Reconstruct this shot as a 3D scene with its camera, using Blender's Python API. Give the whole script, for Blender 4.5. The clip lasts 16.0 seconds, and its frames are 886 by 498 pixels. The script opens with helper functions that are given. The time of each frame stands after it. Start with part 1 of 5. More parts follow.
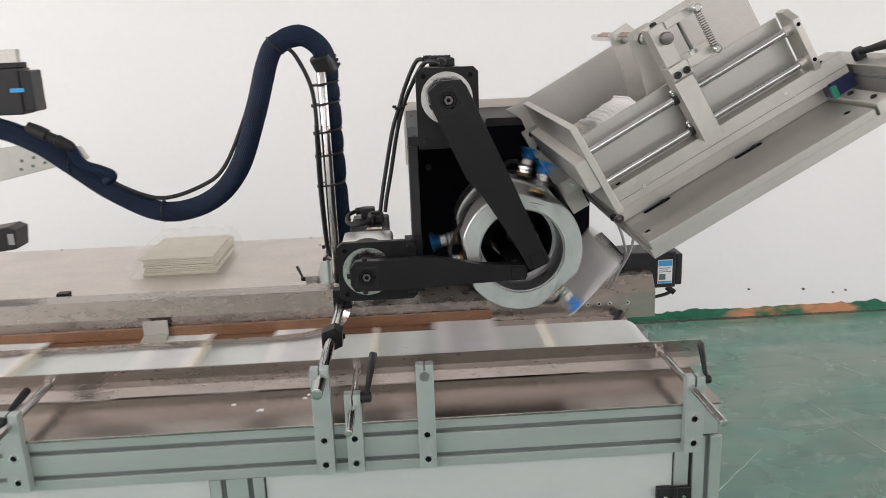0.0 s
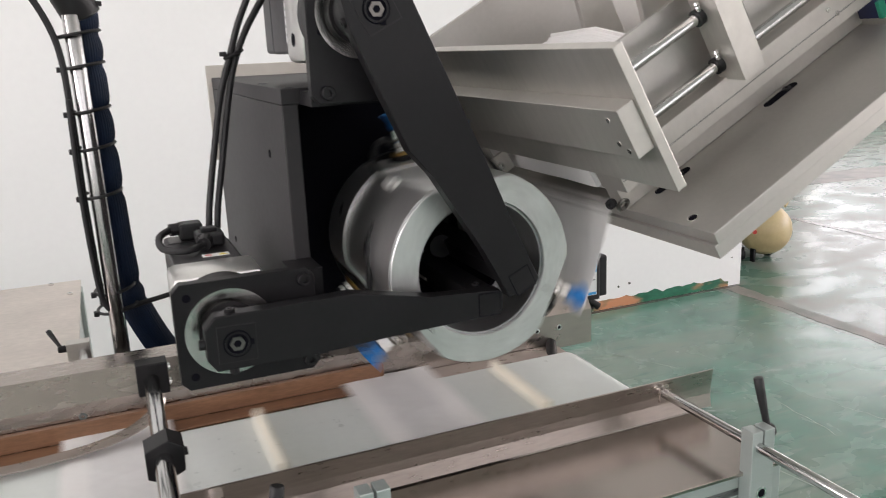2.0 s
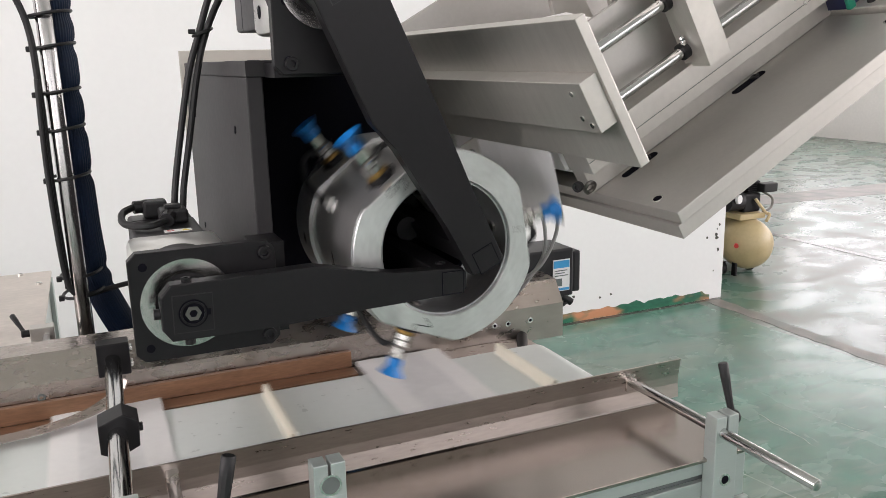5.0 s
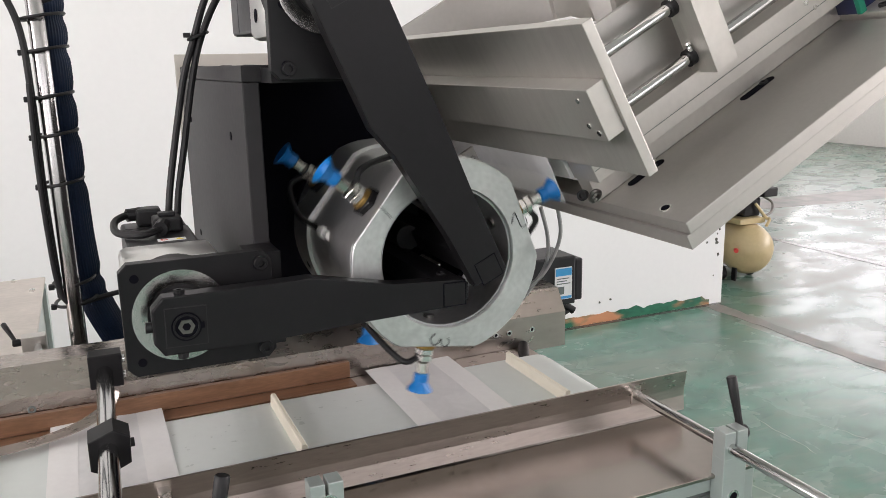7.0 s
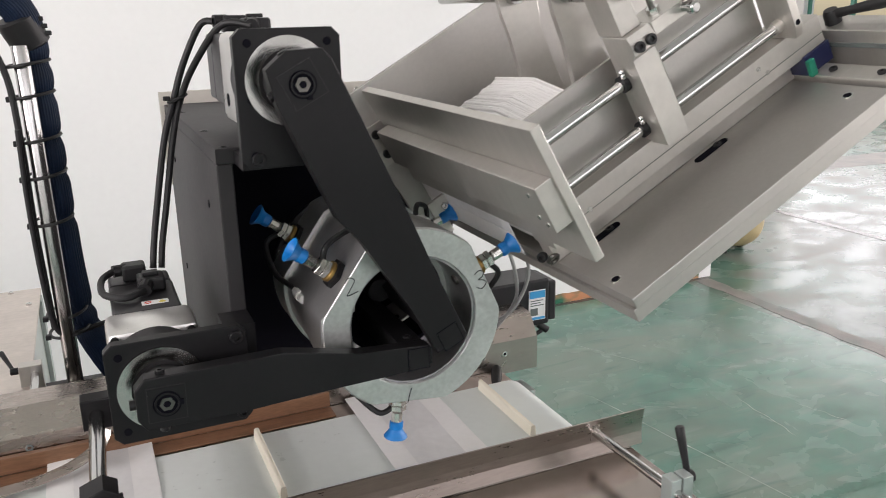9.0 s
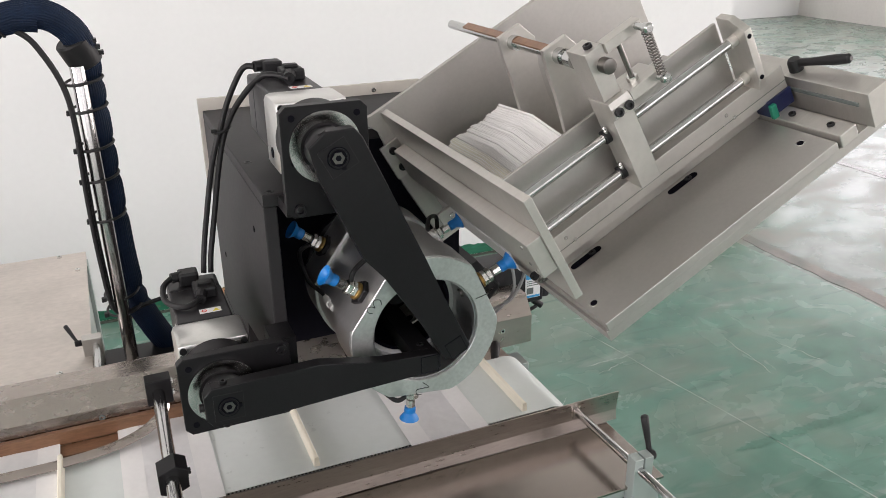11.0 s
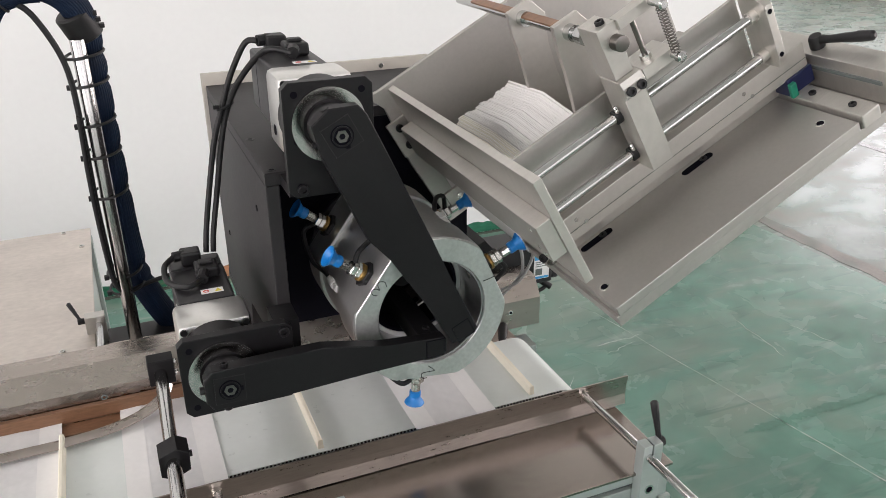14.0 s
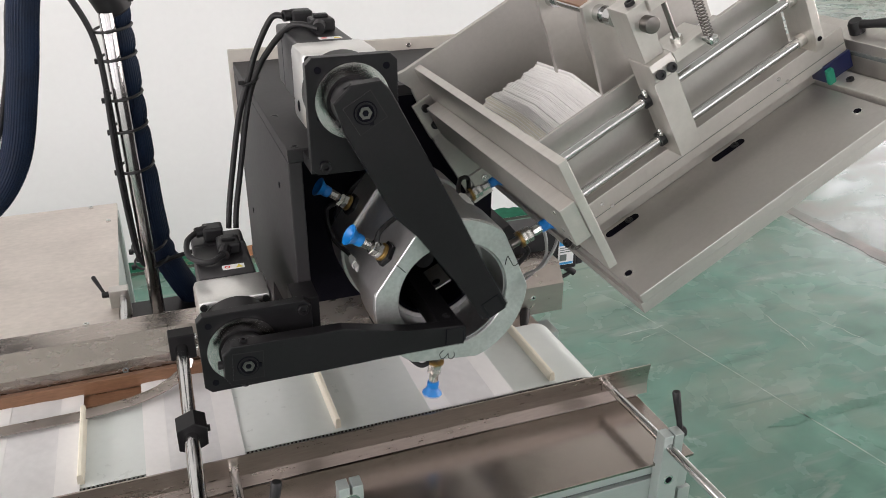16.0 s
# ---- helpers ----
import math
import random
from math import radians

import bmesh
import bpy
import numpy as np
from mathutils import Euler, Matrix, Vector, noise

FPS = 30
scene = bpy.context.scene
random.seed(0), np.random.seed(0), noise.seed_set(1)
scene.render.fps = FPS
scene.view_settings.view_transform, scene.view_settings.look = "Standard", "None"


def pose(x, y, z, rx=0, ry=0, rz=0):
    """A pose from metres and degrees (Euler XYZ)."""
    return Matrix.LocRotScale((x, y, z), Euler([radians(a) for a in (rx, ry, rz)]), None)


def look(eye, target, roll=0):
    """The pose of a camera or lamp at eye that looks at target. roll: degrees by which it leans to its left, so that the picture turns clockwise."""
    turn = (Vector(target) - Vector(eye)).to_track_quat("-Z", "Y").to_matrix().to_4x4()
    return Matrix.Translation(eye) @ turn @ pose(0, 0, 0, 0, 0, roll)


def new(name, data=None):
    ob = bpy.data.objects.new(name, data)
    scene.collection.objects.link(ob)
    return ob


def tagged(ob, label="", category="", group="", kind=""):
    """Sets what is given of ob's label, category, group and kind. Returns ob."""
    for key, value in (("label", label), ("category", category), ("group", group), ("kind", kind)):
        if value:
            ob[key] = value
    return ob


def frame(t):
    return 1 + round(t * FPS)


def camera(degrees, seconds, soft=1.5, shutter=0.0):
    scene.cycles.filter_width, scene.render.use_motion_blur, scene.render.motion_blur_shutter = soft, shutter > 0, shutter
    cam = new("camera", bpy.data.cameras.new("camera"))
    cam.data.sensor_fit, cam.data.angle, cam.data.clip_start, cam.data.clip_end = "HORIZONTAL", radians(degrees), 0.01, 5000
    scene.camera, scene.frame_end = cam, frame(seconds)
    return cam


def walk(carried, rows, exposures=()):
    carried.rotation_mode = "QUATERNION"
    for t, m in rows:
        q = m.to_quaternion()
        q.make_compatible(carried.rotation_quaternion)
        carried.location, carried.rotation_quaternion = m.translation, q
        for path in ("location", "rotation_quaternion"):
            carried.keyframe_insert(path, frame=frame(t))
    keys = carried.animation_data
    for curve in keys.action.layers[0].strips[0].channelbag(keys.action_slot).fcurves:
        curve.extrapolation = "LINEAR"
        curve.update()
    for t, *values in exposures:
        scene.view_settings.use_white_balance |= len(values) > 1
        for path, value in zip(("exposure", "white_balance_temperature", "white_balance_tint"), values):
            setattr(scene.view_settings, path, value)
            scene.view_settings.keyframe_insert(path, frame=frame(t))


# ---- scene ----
cam = camera(57.3, 16.0, soft=0.8, shutter=0.35)
PATH = [
    (0, (-0.012, 0.247, 1.374), (0.069, 2.177, 0.857), -2.2),
    (0.5, (-0.13, 0.416, 1.367), (0.183, 2.316, 0.826), -2.8),
    (1, (-0.148, 0.588, 1.337), (0.384, 2.444, 0.815), -2.8),
    (1.5, (-0.177, 0.726, 1.305), (0.497, 2.537, 0.791), -2.7),
    (2, (-0.163, 0.783, 1.251), (0.581, 2.573, 0.758), -2.4),
    (2.5, (-0.131, 0.778, 1.218), (0.656, 2.556, 0.75), -1.9),
    (3, (-0.132, 0.773, 1.216), (0.662, 2.551, 0.76), -1.6),
    (3.5, (-0.142, 0.767, 1.219), (0.643, 2.549, 0.761), -1.3),
    (4, (-0.145, 0.763, 1.218), (0.627, 2.55, 0.758), -1.3),
    (6.5, (-0.146, 0.793, 1.211), (0.644, 2.574, 0.762), -1.1),
    (7, (-0.139, 0.794, 1.216), (0.644, 2.578, 0.767), -1.1),
    (7.5, (-0.138, 0.796, 1.217), (0.638, 2.582, 0.76), -1.2),
    (8, (-0.137, 0.798, 1.217), (0.635, 2.581, 0.741), -1.3),
    (8.5, (-0.13, 0.789, 1.26), (0.644, 2.565, 0.76), -1.4),
    (9, (-0.114, 0.761, 1.333), (0.656, 2.521, 0.773), -1.2),
    (9.2, (-0.102, 0.746, 1.352), (0.661, 2.502, 0.774), -1.3),
    (11.3, (-0.161, 0.665, 1.512), (0.558, 2.354, 0.716), -0.5),
    (11.5, (-0.161, 0.665, 1.512), (0.553, 2.351, 0.707), -0.5),
    (12, (-0.159, 0.671, 1.509), (0.551, 2.355, 0.696), -0.4),
    (12.5, (-0.152, 0.68, 1.506), (0.553, 2.364, 0.691), -0.4),
    (13, (-0.149, 0.684, 1.504), (0.554, 2.367, 0.684), -0.3),
    (13.5, (-0.149, 0.683, 1.503), (0.55, 2.367, 0.68), -0.4),
    (14, (-0.146, 0.688, 1.502), (0.55, 2.37, 0.675), -0.4),
    (14.5, (-0.143, 0.691, 1.5), (0.55, 2.373, 0.67), -0.4),
    (15, (-0.143, 0.691, 1.498), (0.546, 2.372, 0.662), -0.4),
    (15.5, (-0.145, 0.693, 1.497), (0.528, 2.375, 0.649), -0.2),
    (16, (-0.139, 0.693, 1.493), (0.492, 2.386, 0.634), 0.2),
]
walk(cam, [(t, look(eye, target, roll)) for t, eye, target, roll in PATH], [(0.0, -0.12), (1.6, -0.12), (2.4, 0.0), (8.5, 0.0), (16.0, 0.04)])

# ---- world and light ----
world = bpy.data.worlds.new("sky")
scene.world = world
world.use_nodes = True
wn = world.node_tree
sky = wn.nodes.new("ShaderNodeTexSky")
sky.sky_type, sky.sun_disc = "NISHITA", False
sky.sun_elevation, sky.sun_rotation = radians(40), radians(100)
wn.links.new(sky.outputs[0], wn.nodes["Background"].inputs[0])
wn.nodes["Background"].inputs[1].default_value = 0.12

sun = new("sun", bpy.data.lights.new("sun", "SUN"))
sun.data.energy, sun.data.angle, sun.data.color = 0.8, radians(15), (1.0, 0.96, 0.9)
sun.matrix_world = look((20, -4, 17), (0, 0, 0))


def window_light(eye, target, wide, high, watts, color):
    lamp = new("window_light", bpy.data.lights.new("window_light", "AREA"))
    lamp.data.shape, lamp.data.size, lamp.data.size_y = "RECTANGLE", wide, high
    lamp.data.energy, lamp.data.color = watts, color
    lamp.matrix_world = look(eye, target)


DAY = (1.0, 0.902, 0.90)
for y in (-2.4, 1.4, 5.0, 8.3):
    window_light((9.52, y, 2.35), (0, y, 2.1), 3.0, 2.7, 262 if y < 4 else 70 if y < 7 else 95, DAY)
# Assumed far windows, added to brighten the distant floor and wall.
for x in (4.4, 7.2):
    window_light((x, 9.92, 2.6), (x, 0, 2.0), 2.2, 2.2, 70, DAY)
# Unseen front and left windows, added as fill light.
for x in (-4.0, -0.2, 3.6):
    window_light((x, -4.92, 2.75), (x, 0, 1.6), 3.0, 1.9, 52, DAY)
for y in (-2.6, 1.2):
    window_light((-5.92, y, 2.75), (0, y, 2.0), 3.0, 1.9, 205, DAY)
scene.view_settings.exposure = 0.0

# ---- materials ----


def material(name, color, rough=0.5, metal=0.0, vary=0.08, scale=8.0, stretch=(1, 1, 1), bump=0.0, fine=60.0,
             second=None, cover=0.5, rough_vary=0.1, soft=0.1):
    """Principled material with broad stains, fine grain and relief in object space."""
    m = bpy.data.materials.new(name)
    m.use_nodes = True
    t = m.node_tree
    b = t.nodes["Principled BSDF"]
    link = t.links.new
    co = t.nodes.new("ShaderNodeTexCoord")
    mp = t.nodes.new("ShaderNodeMapping")
    mp.inputs["Scale"].default_value = stretch
    link(co.outputs["Object"], mp.inputs["Vector"])
    broad = t.nodes.new("ShaderNodeTexNoise")
    broad.inputs["Scale"].default_value, broad.inputs["Detail"].default_value = scale, 5
    grain = t.nodes.new("ShaderNodeTexNoise")
    grain.inputs["Scale"].default_value, grain.inputs["Detail"].default_value = fine, 3
    link(mp.outputs[0], broad.inputs["Vector"])
    link(mp.outputs[0], grain.inputs["Vector"])
    mix = t.nodes.new("ShaderNodeMath")
    mix.operation = "MULTIPLY_ADD"
    mix.inputs[1].default_value = 0.45
    link(grain.outputs[0], mix.inputs[0])
    half = t.nodes.new("ShaderNodeMath")
    half.operation = "MULTIPLY"
    half.inputs[1].default_value = 0.55
    link(broad.outputs[0], half.inputs[0])
    link(half.outputs[0], mix.inputs[2])
    ramp = t.nodes.new("ShaderNodeValToRGB")
    lo = [max(0, c * (1 - vary)) for c in color]
    hi = [min(1, c * (1 + vary)) for c in color]
    ramp.color_ramp.elements[0].color, ramp.color_ramp.elements[1].color = (*lo, 1), (*hi, 1)
    ramp.color_ramp.elements[0].position, ramp.color_ramp.elements[1].position = 0.32, 0.68
    link(mix.outputs[0], ramp.inputs[0])
    out = ramp.outputs[0]
    if second:
        spots = t.nodes.new("ShaderNodeTexNoise")
        spots.inputs["Scale"].default_value, spots.inputs["Detail"].default_value = scale * 0.7, 8
        link(mp.outputs[0], spots.inputs["Vector"])
        edge = t.nodes.new("ShaderNodeValToRGB")
        edge.color_ramp.elements[0].position, edge.color_ramp.elements[1].position = cover, min(1, cover + soft)
        link(spots.outputs[0], edge.inputs[0])
        blend = t.nodes.new("ShaderNodeMix")
        blend.data_type = "RGBA"
        blend.inputs["B"].default_value = (*second, 1)
        link(edge.outputs[0], blend.inputs["Factor"])
        link(out, blend.inputs["A"])
        out = blend.outputs["Result"]
    link(out, b.inputs["Base Color"])
    rr = t.nodes.new("ShaderNodeMapRange")
    rr.inputs["To Min"].default_value, rr.inputs["To Max"].default_value = max(0.03, rough - rough_vary), min(1, rough + rough_vary)
    link(mix.outputs[0], rr.inputs[0])
    link(rr.outputs[0], b.inputs["Roughness"])
    b.inputs["Metallic"].default_value = metal
    if bump:
        bp = t.nodes.new("ShaderNodeBump")
        bp.inputs["Strength"].default_value, bp.inputs["Distance"].default_value = bump, 0.001
        link(mix.outputs[0], bp.inputs["Height"])
        link(bp.outputs[0], b.inputs["Normal"])
    return m


STEEL = material("brushed_stainless", (0.39, 0.35, 0.32), 0.28, 1.0, 0.10, 3.0, (1, 2.5, 2.5), 0.02, 40, rough_vary=0.12)
RAILSTEEL = material("scuffed_rail_steel", (0.43, 0.385, 0.355), 0.30, 1.0, 0.13, 3.0, (1, 6, 6), 0.03, 60, rough_vary=0.14)
DECK = material("worn_stainless_deck", (0.315, 0.283, 0.258), 0.22, 1.0, 0.10, 4, (1.3, 2.0, 2.0), 0.05, 60, rough_vary=0.09)
TABLE = material("matt_steel_top", (0.60, 0.55, 0.505), 0.40, 0.8, 0.13, 6, (1.2, 2.0, 2.0), 0.05, 60, second=(0.46, 0.42, 0.385), cover=0.56, soft=0.3)
ALU = material("milled_aluminium", (0.52, 0.502, 0.47), 0.40, 0.78, 0.07, 10, (2, 12, 2), 0.06, 60, rough_vary=0.08)
ALUPLATE = material("satin_aluminium_plate", (0.465, 0.45, 0.427), 0.44, 0.88, 0.05, 6, (2, 2, 2), 0.04, 90, rough_vary=0.06)
DRUM = material("turned_aluminium", (0.56, 0.56, 0.555), 0.40, 0.9, 0.07, 9, (3, 3, 3), 0.02, 60, rough_vary=0.05)
DRUMFACE = material("zinc_grey_ring_face", (0.56, 0.575, 0.565), 0.38, 0.85, 0.16, 26, (1, 1, 1), 0.25, 210, second=(0.44, 0.455, 0.45), cover=0.60)
PROFILE = material("anodised_profile", (0.41, 0.455, 0.44), 0.42, 0.6, 0.05, 5, (1, 8, 8), 0.04, 80, rough_vary=0.05)
# Profile grey darkened for shade in grooves and holes; also used for print.
SLOT = material("shade_and_print_grey", (0.16, 0.18, 0.175), 0.6, 0.5, 0.1, 8)
CHROME = material("chromed_rod", (0.52, 0.52, 0.515), 0.15, 1.0, 0.03, 12, rough_vary=0.05)
POLE = material("dull_chromed_pole", (0.40, 0.395, 0.39), 0.2, 1.0, 0.08, 10, (4, 4, 1), 0.04, 60, rough_vary=0.06)
BOSS = material("turned_steel_boss", (0.50, 0.49, 0.48), 0.19, 1.0, 0.12, 30, bump=0.05, fine=200)
SPRINGSTEEL = material("dark_spring_steel", (0.17, 0.16, 0.15), 0.32, 1.0, 0.1, 40)
CAST = material("bright_cast_aluminium", (0.72, 0.71, 0.69), 0.30, 1.0, 0.06, 20, bump=0.08, fine=260)
BRONZE = material("dull_bronze_collar", (0.30, 0.19, 0.06), 0.4, 0.8, 0.15, 60)
ZINC = material("zinc_plated_nut", (0.70, 0.70, 0.68), 0.25, 1.0, 0.06, 40, rough_vary=0.08)
BLACK = material("black_oxide_steel", (0.0085, 0.0081, 0.0092), 0.42, 0.15, 0.2, 14, (1, 1, 1), 0.12, 160, second=(0.021, 0.020, 0.021), cover=0.68, rough_vary=0.1)
CABINET = material("dark_grey_cabinet", (0.023, 0.0215, 0.023), 0.52, 0.1, 0.12, 6, (1, 1, 1), 0.08, 120, rough_vary=0.08)
# Near-black: shade of hollow cabinet, bore and holes put into the colour.
INSIDE = material("inside_shade_black", (0.003, 0.003, 0.006), 0.75, 0.0, 0.2, 9)
MOTOR = material("black_motor_paint", (0.022, 0.021, 0.0235), 0.40, 0.1, 0.15, 30, bump=0.05, fine=200)
PLASTIC = material("black_plastic", (0.012, 0.012, 0.013), 0.48, 0.0, 0.15, 40, bump=0.08, fine=300)
RUBBER = material("black_cable", (0.014, 0.014, 0.015), 0.5, 0.0, 0.15, 40)
GREYTUBE = material("grey_air_tube", (0.30, 0.30, 0.30), 0.4, 0.0, 0.05, 40)
BLUE = material("blue_silicone", (0.005, 0.165, 0.49), 0.42, 0.0, 0.1, 60)
HOSE = material("navy_braided_sleeve", (0.0045, 0.012, 0.032), 0.62, 0.0, 0.4, 30, (1, 1, 1), 0.5, 420)
BELT = material("white_belt", (0.70, 0.74, 0.72), 0.30, 0.0, 0.03, 6, bump=0.03, fine=90, second=(0.64, 0.68, 0.66), cover=0.62)
CLEAT = material("cream_cleat", (0.80, 0.76, 0.64), 0.5, 0.0, 0.05, 20, bump=0.1)
PAPER = material("white_paper", (0.88, 0.87, 0.86), 0.75, 0.0, 0.03, 18, bump=0.15, fine=140)
GLASSINE = material("grey_glassine", (0.81, 0.805, 0.805), 0.45, 0.0, 0.06, 25, bump=0.3, fine=90)
STACKED = material("cream_paper_edges", (0.80, 0.77, 0.68), 0.8, 0.0, 0.08, 30, (1, 1, 6), 0.3, 200)
BROWN = material("brown_phenolic_strip", (0.215, 0.115, 0.066), 0.36, 0.25, 0.25, 10, (1, 6, 6), 0.1, 80)
WHITEPANEL = material("white_panel", (0.44, 0.475, 0.455), 0.35, 0.0, 0.03, 4, bump=0.03)
WALL = material("white_wall_paint", (0.795, 0.797, 0.797), 0.85, 0.0, 0.02, 1.2, bump=0.25, fine=40, second=(0.735, 0.735, 0.732), cover=0.66, soft=0.25)
BASEGREEN = material("chipped_green_skirting_paint", (0.018, 0.14, 0.08), 0.5, 0.0, 0.4, 8, (0.7, 1, 1.6), 0.4, 40, second=(0.55, 0.25, 0.13), cover=0.52)
STAINEDWALL = material("stained_white_wall_paint", (0.76, 0.74, 0.71), 0.8, 0.0, 0.05, 1.6, bump=0.2, fine=30, second=(0.62, 0.56, 0.49), cover=0.60)
WHITEPLASTIC = material("white_plastic_fitting", (0.72, 0.72, 0.70), 0.4, 0.0, 0.05, 40)
BORE = material("dull_bored_aluminium", (0.42, 0.42, 0.425), 0.42, 0.9, 0.15, 12, (2, 2, 2), 0.05, 80, rough_vary=0.08)
CEIL = material("grey_roof_sheet", (0.62, 0.62, 0.61), 0.9, 0.0, 0.03, 0.6)
CREAM = material("cream_tank_paint", (0.50, 0.40, 0.22), 0.35, 0.0, 0.08, 9, bump=0.04)
LABEL = material("blue_label", (0.05, 0.33, 0.66), 0.4, 0.0, 0.05, 30)
WHITELABEL = material("white_label", (0.8, 0.8, 0.8), 0.4, 0.0, 0.04, 30)
YELLOW = material("yellow_mark", (0.75, 0.62, 0.06), 0.45, 0.0, 0.05, 30)
REDMARK = material("red_mark", (0.6, 0.05, 0.04), 0.45, 0.0, 0.05, 30)
INK = material("black_marker_ink", (0.015, 0.015, 0.02), 0.5, 0.0, 0.1, 30)
CARRIAGE = material("blue_linear_carriage", (0.008, 0.012, 0.055), 0.4, 0.1, 0.15, 40)
GREENCAP = material("green_end_cap", (0.01, 0.18, 0.11), 0.4, 0.0, 0.1, 40)
FILM = material("clear_wrap_film", (0.85, 0.85, 0.85), 0.12, 0.0, 0.02, 30, bump=0.9, fine=40)
FILM.node_tree.nodes["Principled BSDF"].inputs["Alpha"].default_value = 0.13
PLASTICWRAPPED = material("cream_packed_paper", (0.56, 0.525, 0.42), 0.7, 0.0, 0.12, 14, (1, 1, 9), 0.4, 160)
FRAMEGREEN = material("green_window_frame", (0.06, 0.22, 0.16), 0.5, 0.0, 0.1, 8)


def floor_material():
    """Green epoxy: cloudy wear, long pale scuffs, and a surface that is glossy in some places and dull in others."""
    m = material("worn_green_epoxy_floor", (0.094, 0.205, 0.158), 0.15, 0.0, 0.34, 2.0, (1, 1, 1), 0.0, 9,
                 second=(0.165, 0.25, 0.21), cover=0.50, rough_vary=0.06, soft=0.3)
    t = m.node_tree
    b = t.nodes["Principled BSDF"]
    link = t.links.new
    co = t.nodes.new("ShaderNodeTexCoord")
    base_color = b.inputs["Base Color"].links[0].from_socket
    for turn, scale, cover, shade in ((0.2, (0.55, 1.1, 1), 0.56, (0.175, 0.235, 0.19)), (0.5, (1.4, 6, 1), 0.67, (0.25, 0.32, 0.28)), (-0.4, (1.6, 9, 1), 0.66, (0.05, 0.12, 0.092)), (1.1, (0.9, 5, 1), 0.69, (0.22, 0.29, 0.255))):
        mp = t.nodes.new("ShaderNodeMapping")
        mp.inputs["Rotation"].default_value = (0, 0, turn)
        mp.inputs["Scale"].default_value = scale
        link(co.outputs["Object"], mp.inputs["Vector"])
        n = t.nodes.new("ShaderNodeTexNoise")
        n.inputs["Scale"].default_value, n.inputs["Detail"].default_value, n.inputs["Distortion"].default_value = 2.2, 12, 0.7
        link(mp.outputs[0], n.inputs["Vector"])
        r = t.nodes.new("ShaderNodeValToRGB")
        r.color_ramp.elements[0].position, r.color_ramp.elements[1].position = cover - 0.08, cover + 0.10
        link(n.outputs[0], r.inputs[0])
        mx = t.nodes.new("ShaderNodeMix")
        mx.data_type = "RGBA"
        mx.inputs["B"].default_value = (*shade, 1)
        link(r.outputs[0], mx.inputs["Factor"])
        link(base_color, mx.inputs["A"])
        base_color = mx.outputs["Result"]
    link(base_color, b.inputs["Base Color"])
    dull = t.nodes.new("ShaderNodeTexNoise")
    dull.inputs["Scale"].default_value, dull.inputs["Detail"].default_value, dull.inputs["Distortion"].default_value = 7.0, 12, 0.6
    link(co.outputs["Object"], dull.inputs["Vector"])
    worn = t.nodes.new("ShaderNodeMapRange")
    worn.inputs["From Min"].default_value, worn.inputs["From Max"].default_value = 0.28, 0.76
    worn.inputs["To Min"].default_value, worn.inputs["To Max"].default_value = -0.02, 0.22
    link(dull.outputs[0], worn.inputs[0])
    total = t.nodes.new("ShaderNodeMath")
    total.operation = "ADD"
    link(b.inputs["Roughness"].links[0].from_socket, total.inputs[0])
    link(worn.outputs[0], total.inputs[1])
    link(total.outputs[0], b.inputs["Roughness"])
    wav = t.nodes.new("ShaderNodeTexNoise")
    wav.inputs["Scale"].default_value, wav.inputs["Detail"].default_value = 11.0, 10
    link(co.outputs["Object"], wav.inputs["Vector"])
    bp = t.nodes.new("ShaderNodeBump")
    bp.inputs["Strength"].default_value, bp.inputs["Distance"].default_value = 0.35, 0.0005
    link(wav.outputs[0], bp.inputs["Height"])
    link(bp.outputs[0], b.inputs["Normal"])
    return m


def worn_glare_floor_material():
    """Pale trodden floor: grey-beige for lost green coat and for painted window glare, streaked, polished in patches.
    """
    m = material("worn_glare_floor", (0.125, 0.175, 0.148), 0.16, 0.0, 0.3, 1.6, (1, 1, 1), 0.0, 24,
                 second=(0.085, 0.165, 0.13), cover=0.50, rough_vary=0.06)
    t = m.node_tree
    b = t.nodes["Principled BSDF"]
    link = t.links.new
    co = t.nodes.new("ShaderNodeTexCoord")
    mp = t.nodes.new("ShaderNodeMapping")
    mp.inputs["Rotation"].default_value, mp.inputs["Scale"].default_value = (0, 0, 0.25), (0.9, 1.2, 1)
    link(co.outputs["Object"], mp.inputs["Vector"])
    n = t.nodes.new("ShaderNodeTexNoise")
    n.inputs["Scale"].default_value, n.inputs["Detail"].default_value, n.inputs["Distortion"].default_value = 4.0, 12, 0.3
    link(mp.outputs[0], n.inputs["Vector"])
    r = t.nodes.new("ShaderNodeValToRGB")
    r.color_ramp.elements[0].position, r.color_ramp.elements[1].position = 0.48, 0.70
    link(n.outputs[0], r.inputs[0])
    mx = t.nodes.new("ShaderNodeMix")
    mx.data_type = "RGBA"
    mx.inputs["B"].default_value = (0.205, 0.205, 0.18, 1)
    link(r.outputs[0], mx.inputs["Factor"])
    link(b.inputs["Base Color"].links[0].from_socket, mx.inputs["A"])
    link(mx.outputs["Result"], b.inputs["Base Color"])
    dull = t.nodes.new("ShaderNodeMapRange")
    dull.inputs["From Min"].default_value, dull.inputs["From Max"].default_value = 0.35, 0.68
    dull.inputs["To Min"].default_value, dull.inputs["To Max"].default_value = 0.17, 0.42
    link(n.outputs[0], dull.inputs[0])
    link(dull.outputs[0], b.inputs["Roughness"])
    return m


